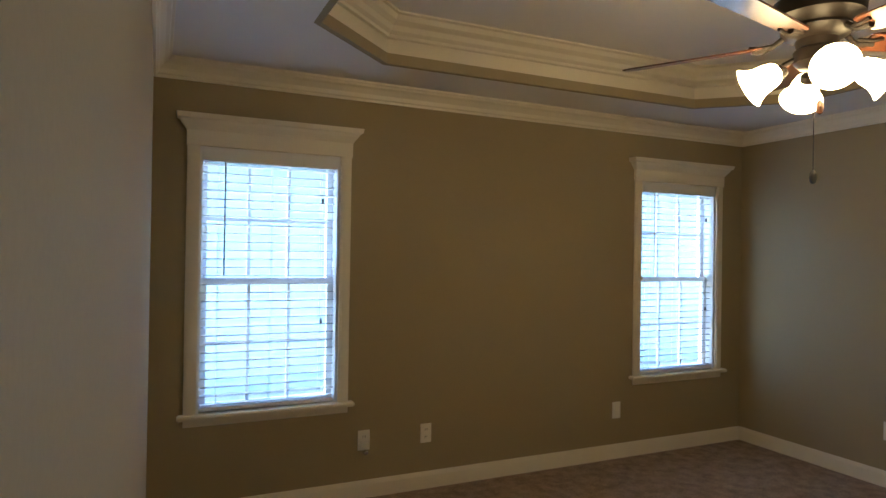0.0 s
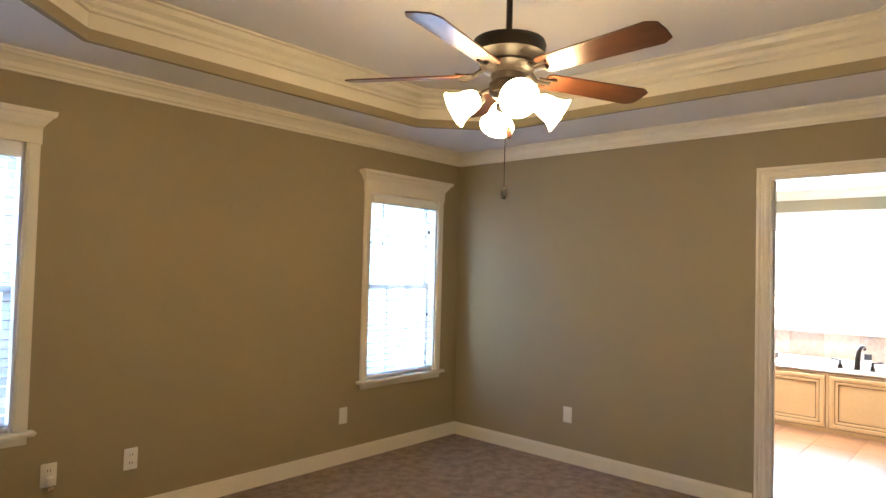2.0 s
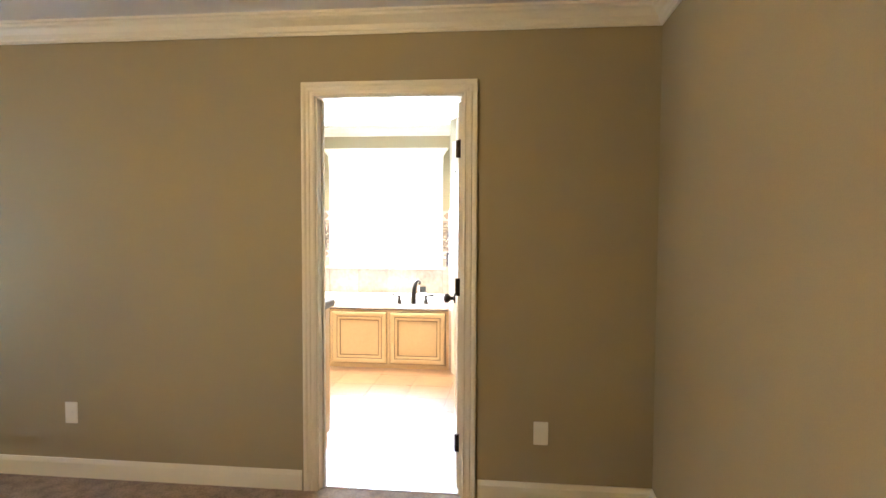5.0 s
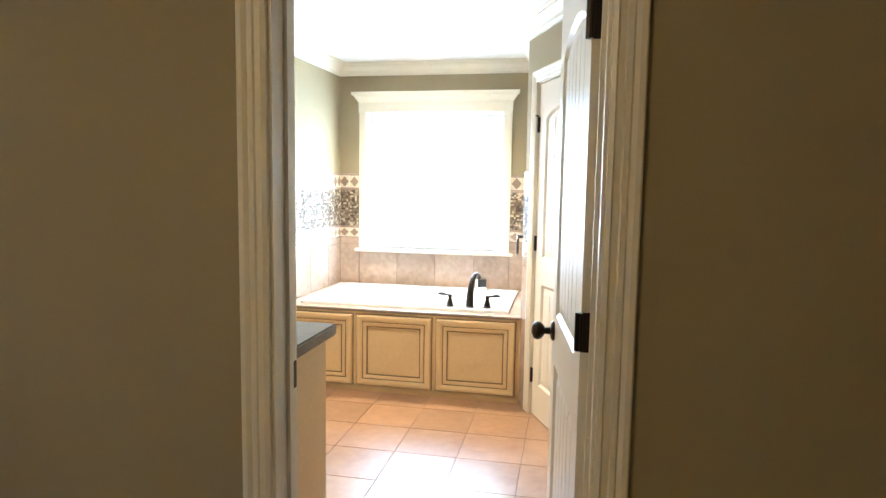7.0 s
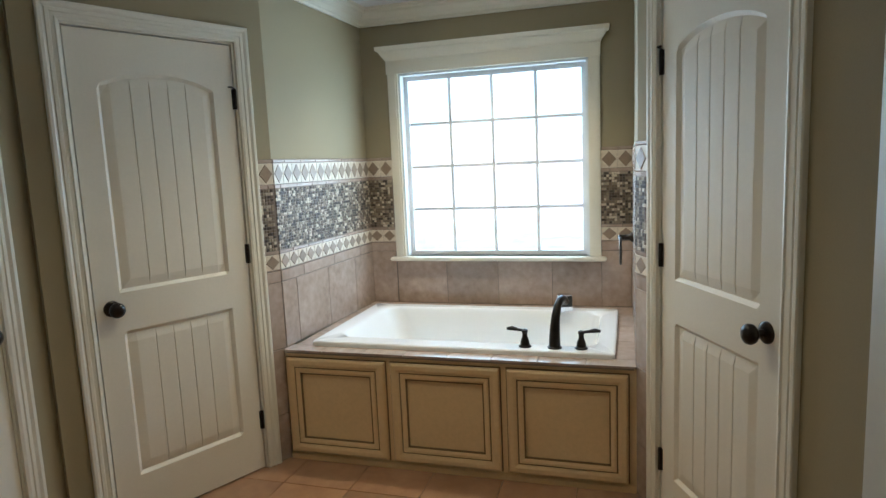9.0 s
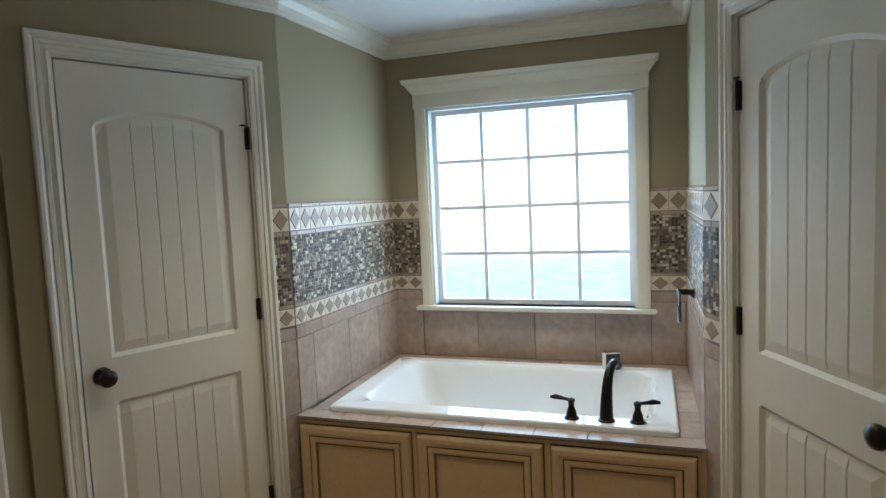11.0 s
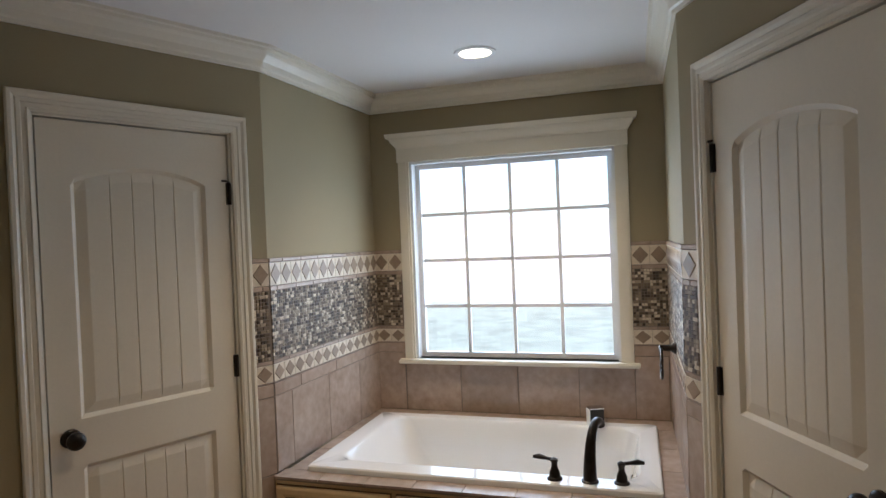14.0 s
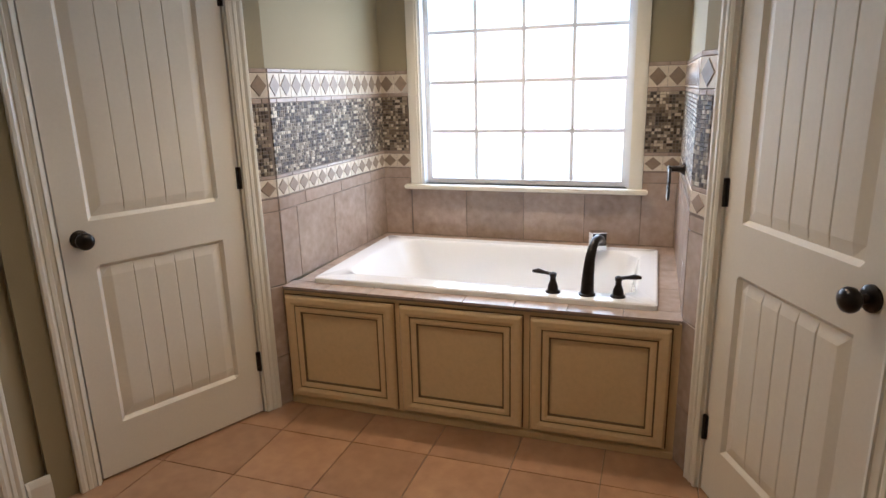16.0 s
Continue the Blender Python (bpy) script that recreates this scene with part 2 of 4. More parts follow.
# ---- plan ----
WX, NX, NY, SY = 0.208, 4.45, 3.60, -0.56       # bedroom: west, bathroom side, window side, south
BX = 4.57                                      # bathroom face of the shared wall
CL, CR = (7.13, 2.40), (7.12, 0.715)           # corners of the tub alcove
BL, BR = (8.19, 2.36), (8.19, 0.72)            # back corners of the alcove
LE, RE = (6.20, 2.824), (6.02, 0.214)          # far ends of the angled walls
BN, BS = 2.85, 0.20                            # side walls of the bathroom
CB, CBATH, CTRAY = 2.43, 2.41, 2.68            # ceilings
D0, D1, DH = 0.370, 1.115, 2.03                  # doorway between the rooms
W1, W2, WZ0, WZ1 = (0.435, 1.19), (3.42, 4.165), 0.59, 1.995
BW, BZ0, BZ1 = (0.97, 2.12), 0.872, 2.012

wall("wall_north", (WX - 0.12, NY), (NX + 0.12, NY), 0.14, "taupe painted bedroom wall with two windows",
     [(W1[0] - WX + 0.12, W1[1] - WX + 0.12, WZ0, WZ1), (W2[0] - WX + 0.12, W2[1] - WX + 0.12, WZ0, WZ1)])
wall("wall_east", (NX, NY), (NX, SY - 0.12), 0.12, "taupe painted wall with the bathroom doorway", [(NY - D1, NY - D0, 0, DH)])
wall("wall_south", (NX, SY), (-1.3, SY), 0.12, "plain taupe painted bedroom wall")
wall("wall_west", (WX, 0.22), (WX, NY), 0.12, "plain taupe painted bedroom wall beside the entry")
wall("wall_hall_north", (-1.3, 0.22), (WX - 0.12, 0.22), 0.12, "plain taupe hall wall")
wall("wall_hall_west", (-1.3, SY - 0.12), (-1.3, 0.39), 0.12, "plain taupe hall wall")
wall("wall_bath_north", (BX, BN), (LE[0] - 0.06, BN), 0.12, "taupe painted bathroom wall with a closet door", [(0.83, 1.48, 0, DH)], ext=0.1)
la = math.hypot(CL[0] - LE[0], CL[1] - LE[1])
ra = math.hypot(CR[0] - RE[0], CR[1] - RE[1])
wall("wall_angled_north", LE, CL, 0.10, "angled taupe bathroom wall with a closet door", [(la - 0.865, la - 0.155, 0, DH)])
wall("wall_angled_south", CR, RE, 0.10, "angled taupe bathroom wall with a closet door", [(0.185, 0.895, 0, DH)], ext=0.1)
wall("wall_alcove_north", CL, BL, 0.10, "taupe painted alcove wall above tile", ext=0.1)
wall("wall_alcove_east", BL, BR, 0.14, "taupe painted alcove wall with the bath window", [(BL[1] - BW[1], BL[1] - BW[0], BZ0, BZ1)])
wall("wall_alcove_south", BR, CR, 0.10, "taupe painted alcove wall above tile")
wall("wall_bath_south", (6.3, BS), (BX, BS), 0.12, "taupe painted bathroom wall with a mirror")

# added panels, out of sight, that keep light out of the door gaps
for nm, p0, p1, u0, u1 in (("north", LE, CL, la - 0.9, la - 0.12), ("south", CR, RE, 0.15, 0.93)):
    ob = structure("wall_closet_" + nm, boxes(((u0, 0.102, 0.0), (u1, 0.14, 2.3))), PAINT, "unseen panel added behind a closed door to block light", "wall")
    ob.matrix_world = on_wall(p0, p1)

# floors and ceilings
structure("floor_carpet", boxes(((-1.42, SY - 0.12, -0.12), (NX + 0.03, NY + 0.14, 0.016))), CARPET, "brown mottled cut-pile carpet", "carpet")
structure("floor_bath", boxes(((NX + 0.03, BS - 0.1, -0.12), (8.3, 3.0, -0.006))), GROUT, "grouted bathroom floor bed", "floor")

OCT = [(1.30, 3.16), (3.43, 3.13), (3.86, 2.72), (3.86, 0.45), (3.35, 0.02), (1.30, 0.02), (0.85, 0.45), (0.85, 2.74)]
OUT = [(1.30, NY), (NX, NY), (NX, 2.72), (NX, 0.45), (NX, SY), (1.30, SY), (-1.42, SY), (-1.42, NY)]


def soffit():
    bm = bmesh.new()
    rings = [[bm.verts.new((x, y, z)) for x, y in ps] for ps, z in ((OCT, CB), (OUT, CB), (OUT, CB + 0.12), (OCT, CB + 0.12))]
    for a, b in zip(rings, rings[1:] + rings[:1]):
        for k in range(8):
            bm.faces.new((a[k], a[(k + 1) % 8], b[(k + 1) % 8], b[k]))
    return bm


structure("ceiling_bedroom", soffit(), CEIL, "white bedroom ceiling around an eight-sided tray", "ceiling")
structure("ceiling_tray", boxes(((0.5, -0.4, CTRAY), (4.1, 3.5, CTRAY + 0.06))), CEIL, "white raised tray ceiling", "ceiling")
structure("ceiling_bath", boxes(((BX - 0.01, BS - 0.1, CBATH), (8.32, 3.0, CBATH + 0.1))), CEIL, "white bathroom ceiling", "ceiling")
structure("tray_lip", sweep(bmesh.new(), OCT, [(-0.02, CB - 0.001), (0.012, CB - 0.001), (0.012, CB + 0.055), (-0.02, CB + 0.055)], True), PAINT,
          "tan painted lip of the tray ceiling", "trim")
structure("tray_moulding", sweep(bmesh.new(), OCT, [(-0.02, CB + 0.055), (0.004, CB + 0.055), (0.006, CB + 0.13), (0.022, CB + 0.135), (0.024, CB + 0.15), (0.04, CB + 0.165),
          (0.05, CB + 0.19), (0.075, CB + 0.21), (0.085, CB + 0.235), (0.10, CB + 0.24), (0.10, CTRAY), (-0.02, CTRAY)], True), TRIM, "cream stepped crown moulding inside the tray", "moulding")


def crown(zc, k=1.0):
    return [(-0.002, zc - 0.10 * k), (0.012, zc - 0.10 * k), (0.014, zc - 0.088 * k), (0.022, zc - 0.082 * k), (0.028, zc - 0.06 * k), (0.05, zc - 0.035 * k), (0.066, zc - 0.026 * k),
            (0.07, zc - 0.014 * k), (0.082, zc - 0.012 * k), (0.084, zc + 0.001), (-0.002, zc + 0.001)]


BASE = [(-0.002, 0.0), (0.014, 0.0), (0.014, 0.094), (0.010, 0.107), (0.006, 0.118), (-0.002, 0.118)]
structure("crown_bedroom", sweep(bmesh.new(), [(-1.3, 0.22), (WX, 0.22), (WX, NY), (NX, NY), (NX, SY), (-1.3, SY)], crown(CB)), TRIM, "cream crown moulding around the bedroom", "moulding")
structure("crown_bath", sweep(bmesh.new(), [(BX, BS), (BX, BN), (LE[0] - 0.06, BN), CL, BL, BR, CR, (5.99, BS), (BX, BS)], crown(CBATH)), TRIM, "cream crown moulding around the bathroom", "moulding")
for nm, pts in (("baseboard_north", [(WX, 0.22), (WX, NY), (NX, NY), (NX, D1 + 0.082)]), ("baseboard_south", [(NX, D0 - 0.082), (NX, SY), (-1.3, SY)]),
                ("baseboard_bath", [(6.129, BN), (LE[0] - 0.06, BN), (6.205, 2.822)])):
    structure(nm, sweep(bmesh.new(), pts, BASE), TRIM, "cream painted baseboard with an eased top", "baseboard")


# ---- windows and doors ----
CASE = [(0.0, 0.0), (0.0, 0.014), (0.0108, 0.018), (0.0144, 0.013), (0.027, 0.013), (0.0306, 0.017), (0.0414, 0.017), (0.045, 0.013), (0.0558, 0.02), (0.0666, 0.02), (0.0702, 0.016), (0.0702, 0.0)]


def mitre_frame(w, h, prof):
    """Casing round an opening w wide and h high from z 0, open at the foot."""
    return sweep(bmesh.new(), [(w, 0), (w, h), (0, h), (0, 0)], [(o, d) for o, d in prof], plane="xz")


def hood(w, z):
    """Frieze board and cornice over a window; x from 0 to w."""
    bm = boxes(((-0.004, -0.024, z), (w + 0.004, 0, z + 0.085)))
    prof = [(0, z + 0.08), (0.006, z + 0.08), (0.012, z + 0.092), (0.03, z + 0.115), (0.036, z + 0.13), (0.05, z + 0.135), (0.055, z + 0.16), (0.0, z + 0.16)]
    sweep(bm, [(w + 0.0, 0.0), (w + 0.0, -0.022), (0.0, -0.022), (0.0, 0.0)][::-1], [(o, h) for o, h in prof])
    return bm


def window(name, m, w, z0, z1, label, case, double):
    """x along the wall over the opening from 0 to w, -y into the room."""
    ob = thing(name, m, label, "window", kind="structure")
    h = z1 - z0
    for x0, x1 in ((-case, 0.0), (w, w + case)):
        bm = boxes(((x0, -0.016, z0), (x1, 0, z1)), ((x0 + 0.012, -0.02, z0), (x1 - 0.012, 0, z1)), bevel=0.002)
        part("side_casing", bm, TRIM, ob)
    part("hood", hood_shift(w, case, z1), TRIM, ob, "cream frieze and cornice")
    bm = boxes(((-case - 0.03, -0.055, z0 - 0.024), (w + case + 0.03, 0.07, z0)), bevel=0.006)
    part("window_sill", bm, TRIM, ob)
    if double:
        part("apron", boxes(((-case, -0.016, z0 - 0.065), (w + case, 0, z0 - 0.024)), bevel=0.003), TRIM, ob)
    part("liner", boxes(((0, 0, z0), (0.014, 0.13, z1)), ((w - 0.014, 0, z0), (w, 0.13, z1)), ((0, 0, z1 - 0.014), (w, 0.13, z1))), WHITE, ob)
    i0, i1 = 0.014, w - 0.014

    def sash(y, a, b, nc, nr, rail, bar):
        f = part("sash", boxes(((i0, y, a), (i0 + rail, y + 0.03, b)), ((i1 - rail, y, a), (i1, y + 0.03, b)), ((i0 + rail, y, a), (i1 - rail, y + 0.03, a + rail)),
                               ((i0 + rail, y, b - rail), (i1 - rail, y + 0.03, b))), WHITE, ob)
        x0, x1, c0, c1 = i0 + rail, i1 - rail, a + rail, b - rail
        for k in range(1, nc):
            x = x0 + (x1 - x0) * k / nc
            part("muntin", boxes(((x - bar, y + 0.006, c0), (x + bar, y + 0.024, c1))), WHITE, f)
        for k in range(1, nr):
            z = c0 + (c1 - c0) * k / nr
            part("muntin", boxes(((x0, y + 0.007, z - bar), (x1, y + 0.023, z + bar))), WHITE, f)
        for i in range(nc):
            for k in range(nr):
                xa, za = x0 + (x1 - x0) * i / nc, c0 + (c1 - c0) * k / nr
                p = part("pane", boxes(((xa, y + 0.013, za), (xa + (x1 - x0) / nc, y + 0.016, za + (c1 - c0) / nr))), GLASS, f)
                p.visible_shadow = False

    if double:
        mid = z0 + 0.49 * h
        sash(0.07, z0, mid + 0.02, 3, 2, 0.035, 0.009)
        sash(0.101, mid - 0.02, z1 - 0.014, 3, 2, 0.035, 0.009)
    else:
        sash(0.06, z0, z1 - 0.014, 4, 4, 0.028, 0.0095)
    return ob


def hood_shift(w, case, z):
    bm = hood(w + 2 * case, z)
    bmesh.ops.translate(bm, vec=(-case, 0, 0), verts=bm.verts)
    return bm


def blind(m, w, z0, z1):
    ob = thing("window_blind", m, "white horizontal slat blind lowered with open slats", "blind", "bedroom blinds")
    part("valance", boxes(((0.016, -0.012, z1 - 0.075), (w - 0.016, 0.05, z1 - 0.015)), bevel=0.004), SLAT, ob)
    n = 29
    me = None
    for k in range(n):
        z = z0 + 0.035 + (z1 - 0.09 - z0 - 0.035) * k / (n - 1)
        if me is None:
            s = part("slat", sweep(bmesh.new(), [(w - 0.02, 0), (0.02, 0)], [(-0.024, -0.003), (0.0, 0.001), (0.024, 0.0), (0.024, 0.003), (0.0, 0.004), (-0.024, 0.0)]), SLAT, ob)
            me = s.data
        else:
            s = new("slat", me)
            s.parent = ob
        s.location = (0, 0.034, z)
        s.rotation_euler = (radians(-7 + 2 * math.sin(k * 1.7)), 0, 0)
    part("bottom_rail", boxes(((0.018, 0.012, z0 + 0.003), (w - 0.018, 0.058, z0 + 0.022)), bevel=0.004), SLAT, ob)
    for x in (0.1, w / 2, w - 0.1):
        part("ladder_cord", boxes(((x - 0.001, 0.009, z0 + 0.02), (x + 0.001, 0.011, z1 - 0.07)), ((x - 0.001, 0.058, z0 + 0.02), (x + 0.001, 0.06, z1 - 0.07))), SLAT, ob)
    part("tilt_wand", tube(bmesh.new(), [(0.13, -0.004, z1 - 0.07), (0.128, -0.006, z1 - 0.68)], 0.004, 8), DARKSLOT, ob, "slim dark tilt wand")
    part("cord_tassel", lathe(bmesh.new(), [(0.003, 0.0), (0.008, 0.006), (0.005, 0.03)], 8, pose(w - 0.1, -0.004, z0 + 0.45)), DARKSLOT, ob)
    part("cord_tassel", lathe(bmesh.new(), [(0.003, 0.0), (0.008, 0.006), (0.005, 0.03)], 8, pose(w - 0.1, -0.004, z0 + 1.13)), DARKSLOT, ob)


for k, w in enumerate((W1, W2)):
    m = pose(w[0], NY, 0)
    window("window_%d" % (k + 1), m, w[1] - w[0], WZ0, WZ1, "double-hung white window with cream hood and sill", 0.062, True)
    blind(m, w[1] - w[0], WZ0, WZ1)
window("window_3", pose(BL[0], BW[1], 0, 0, 0, -90), BW[1] - BW[0], BZ0, BZ1, "sixteen-pane bath window with cream hood and sill", 0.065, False)


def slab_face(bm, w, h, flip):
    """Two-panel plank door face with an arched upper panel; y 0 is the face, +y goes into the slab."""
    st, bv, dip = 0.098, 0.05, 0.014
    c, half = w / 2, w / 2 - st
    us = [(0, 0), (st, 0), (st + dip, 1), (st + bv, 2)]
    f0, f1 = st + bv, w - st - bv
    for k in range(1, 5):
        g = f0 + (f1 - f0) * k / 5
        us += [(g - 0.0035, 2), (g, 3), (g + 0.0035, 2)]
    us += [(f1, 2), (w - st - dip, 1), (w - st, 0), (w, 0)]
    extra = []
    for (a, la_), (b, lb) in zip(us, us[1:]):
        extra.append((a, la_))
        if b - a > 0.04 and la_ == 2 and lb == 2:
            extra += [(a + (b - a) * q, 2) for q in (0.33, 0.67)]
    us = extra + [us[-1]]
    rows = [(0, 0, 0), (0.20, 0, 0), (0.20 + dip, 1, 0), (0.20 + bv, 2, 0), (0.82 - bv, 2, 0), (0.82 - dip, 1, 0), (0.82, 0, 0), (0.98, 0, 0), (0.98 + dip, 1, 0), (0.98 + bv, 2, 0),
            (1.5, 2, 0), (1.80 - bv, 2, 1), (1.80 - dip, 1, 1), (1.80, 0, 1), (h, 0, 0)]
    depth = (0.0, 0.012, 0.005, 0.0095)
    grid = []
    for z, rl, arch in rows:
        row = []
        for u, ul in us:
            zz = z + (0.055 * max(0.0, 1 - ((u - c) / half) ** 2) ** 0.8 if arch else 0.0)
            lv = 0 if (rl == 0 or ul == 0) else (1 if (rl == 1 or ul == 1) else ul)
            row.append(bm.verts.new((u, (0.035 - depth[lv]) if flip else depth[lv], zz)))
        grid.append(row)
    for a, b in zip(grid, grid[1:]):
        for i in range(len(us) - 1):
            bm.faces.new((a[i], a[i + 1], b[i + 1], b[i]))
    return grid


def door(name, m, w, label, knob_u, both, hinge_u):
    """A door in its own frame: x along the slab, face at y 0 looking to -y."""
    ob = thing(name, m, label, "door")
    bm = bmesh.new()
    g0, g1 = slab_face(bm, w, DH - 0.022, False), slab_face(bm, w, DH - 0.022, True)
    for a, b in ((g0[0], g1[0]), (g0[-1], g1[-1]), ([r[0] for r in g0], [r[0] for r in g1]), ([r[-1] for r in g0], [r[-1] for r in g1])):
        for i in range(len(a) - 1):
            bm.faces.new((a[i], a[i + 1], b[i + 1], b[i]))
    bmesh.ops.translate(bm, vec=(0, 0, 0.008), verts=bm.verts)
    part("slab", bm, DOOR, ob)
    for sgn in ((-1, 1) if both else (-1,)):
        y = 0.0 if sgn < 0 else 0.035
        kn = part("knob", lathe(bmesh.new(), [(0.012, 0.012), (0.011, 0.03), (0.02, 0.036), (0.029, 0.046), (0.031, 0.056), (0.027, 0.066), (0.014, 0.073), (0.003, 0.075)], 20,
                                pose(knob_u, y, 0.93, 90 * (1 if sgn < 0 else -1))), BRONZE, ob, "round dark bronze knob", True)
        part("rose", lathe(bmesh.new(), [(0.033, 0.0), (0.032, 0.006), (0.026, 0.011), (0.012, 0.013)], 20, pose(knob_u, y, 0.93, 90 * (1 if sgn < 0 else -1))), BRONZE, kn, "", True)
    part("latch_plate", boxes(((knob_u - 0.06 if knob_u < w / 2 else knob_u + 0.055, 0.004, 0.90), (knob_u - 0.055 if knob_u < w / 2 else knob_u + 0.066, 0.03, 0.96))), BRONZE, ob)
    for z in (0.25, 1.07, 1.78):
        hg = part("hinge", tube(bmesh.new(), [(hinge_u, -0.006, z - 0.045), (hinge_u, -0.006, z + 0.045)], 0.0075, 10), BRONZE, ob, "dark bronze hinge")
        part("hinge_leaf", boxes(((hinge_u - 0.012, -0.003, z - 0.045), (hinge_u + 0.012, 0.003, z + 0.045)), bevel=0.001), BRONZE, hg)
        if z > 1.5 and not both:
            part("hinge_stop", tube(bmesh.new(), [(hinge_u, -0.006, z + 0.047), (hinge_u - math.copysign(0.03, w / 2 - hinge_u) * -1, -0.035, z + 0.049), (hinge_u + math.copysign(0.045, w / 2 - hinge_u), -0.03, z + 0.049)], 0.004, 8), BRONZE, hg)
    return ob


def door_frame(name, m, w, thick, label, both=False):
    ob = thing(name, m, label, "door frame", kind="structure")
    part("casing", mitre_frame(w, DH, CASE), TRIM, ob)
    part("jamb", boxes(((-0.002, 0, 0), (0.008, thick, DH)), ((w - 0.008, 0, 0), (w + 0.002, thick, DH)), ((-0.002, 0, DH - 0.008), (w + 0.002, thick, DH + 0.002))), TRIM, ob)
    if not both:
        part("door_stop", boxes(((0.008, 0.044, 0), (0.03, 0.056, DH - 0.008)), ((w - 0.03, 0.044, 0), (w - 0.008, 0.056, DH - 0.008)), ((0.03, 0.044, DH - 0.03), (w - 0.03, 0.056, DH - 0.008))), TRIM, ob)
    if both:
        bm = mitre_frame(w, DH, CASE)
        bmesh.ops.transform(bm, matrix=Matrix.Translation((0, thick, 0)) @ Matrix.Diagonal((1, -1, 1, 1)), verts=bm.verts)
        part("casing", bm, TRIM, ob)
    return ob


# bedroom to bathroom
fr = door_frame("door_frame_1", pose(NX, D1, 0, 0, 0, -90), D1 - D0, 0.12, "cream fluted casing round the bathroom doorway", True)
part("door_stop", boxes(((0.008, 0.06, 0), (0.018, 0.08, DH - 0.008)), ((D1 - D0 - 0.018, 0.06, 0), (D1 - D0 - 0.008, 0.08, DH - 0.008))), TRIM, fr)
part("strike_plate", boxes(((0.0075, 0.085, 0.89), (0.0105, 0.115, 0.96)), bevel=0.001), BRONZE, fr, "dark bronze strike plate")
d = door("door_1", pose(BX + 0.012, D0 + 0.036, 0, 0, 0, 6.5) @ pose(0, 0, 0, 0, 0, 180) @ pose(-0.685, 0, 0), 0.685, "open cream two-panel plank door with bronze knob", 0.065, True, 0.68)
for z in (0.25, 1.07, 1.78):
    part("hinge_plate", boxes(((0.6845, 0.003, z - 0.047), (0.688, 0.033, z + 0.047)), bevel=0.001), BRONZE, d)
# closets
door_frame("door_frame_2", on_wall(LE, CL) @ pose(la - 0.865, 0, 0), 0.71, 0.10, "cream casing round a closet door")
door("door_2", on_wall(LE, CL) @ pose(la - 0.851, 0.004, 0), 0.682, "closed cream two-panel plank closet door", 0.062, False, 0.685)
door_frame("door_frame_3", on_wall(CR, RE) @ pose(0.185, 0, 0), 0.71, 0.10, "cream casing round a closet door")
door("door_3", on_wall(CR, RE) @ pose(0.199, 0.004, 0), 0.682, "closed cream two-panel plank closet door", 0.62, False, 0.0)
door_frame("door_frame_4", pose(5.40, BN, 0), 0.65, 0.10, "cream casing on the bathroom side wall")
door("door_4", pose(5.41, BN + 0.004, 0), 0.63, "closed cream two-panel plank door", 0.568, False, 0.0)


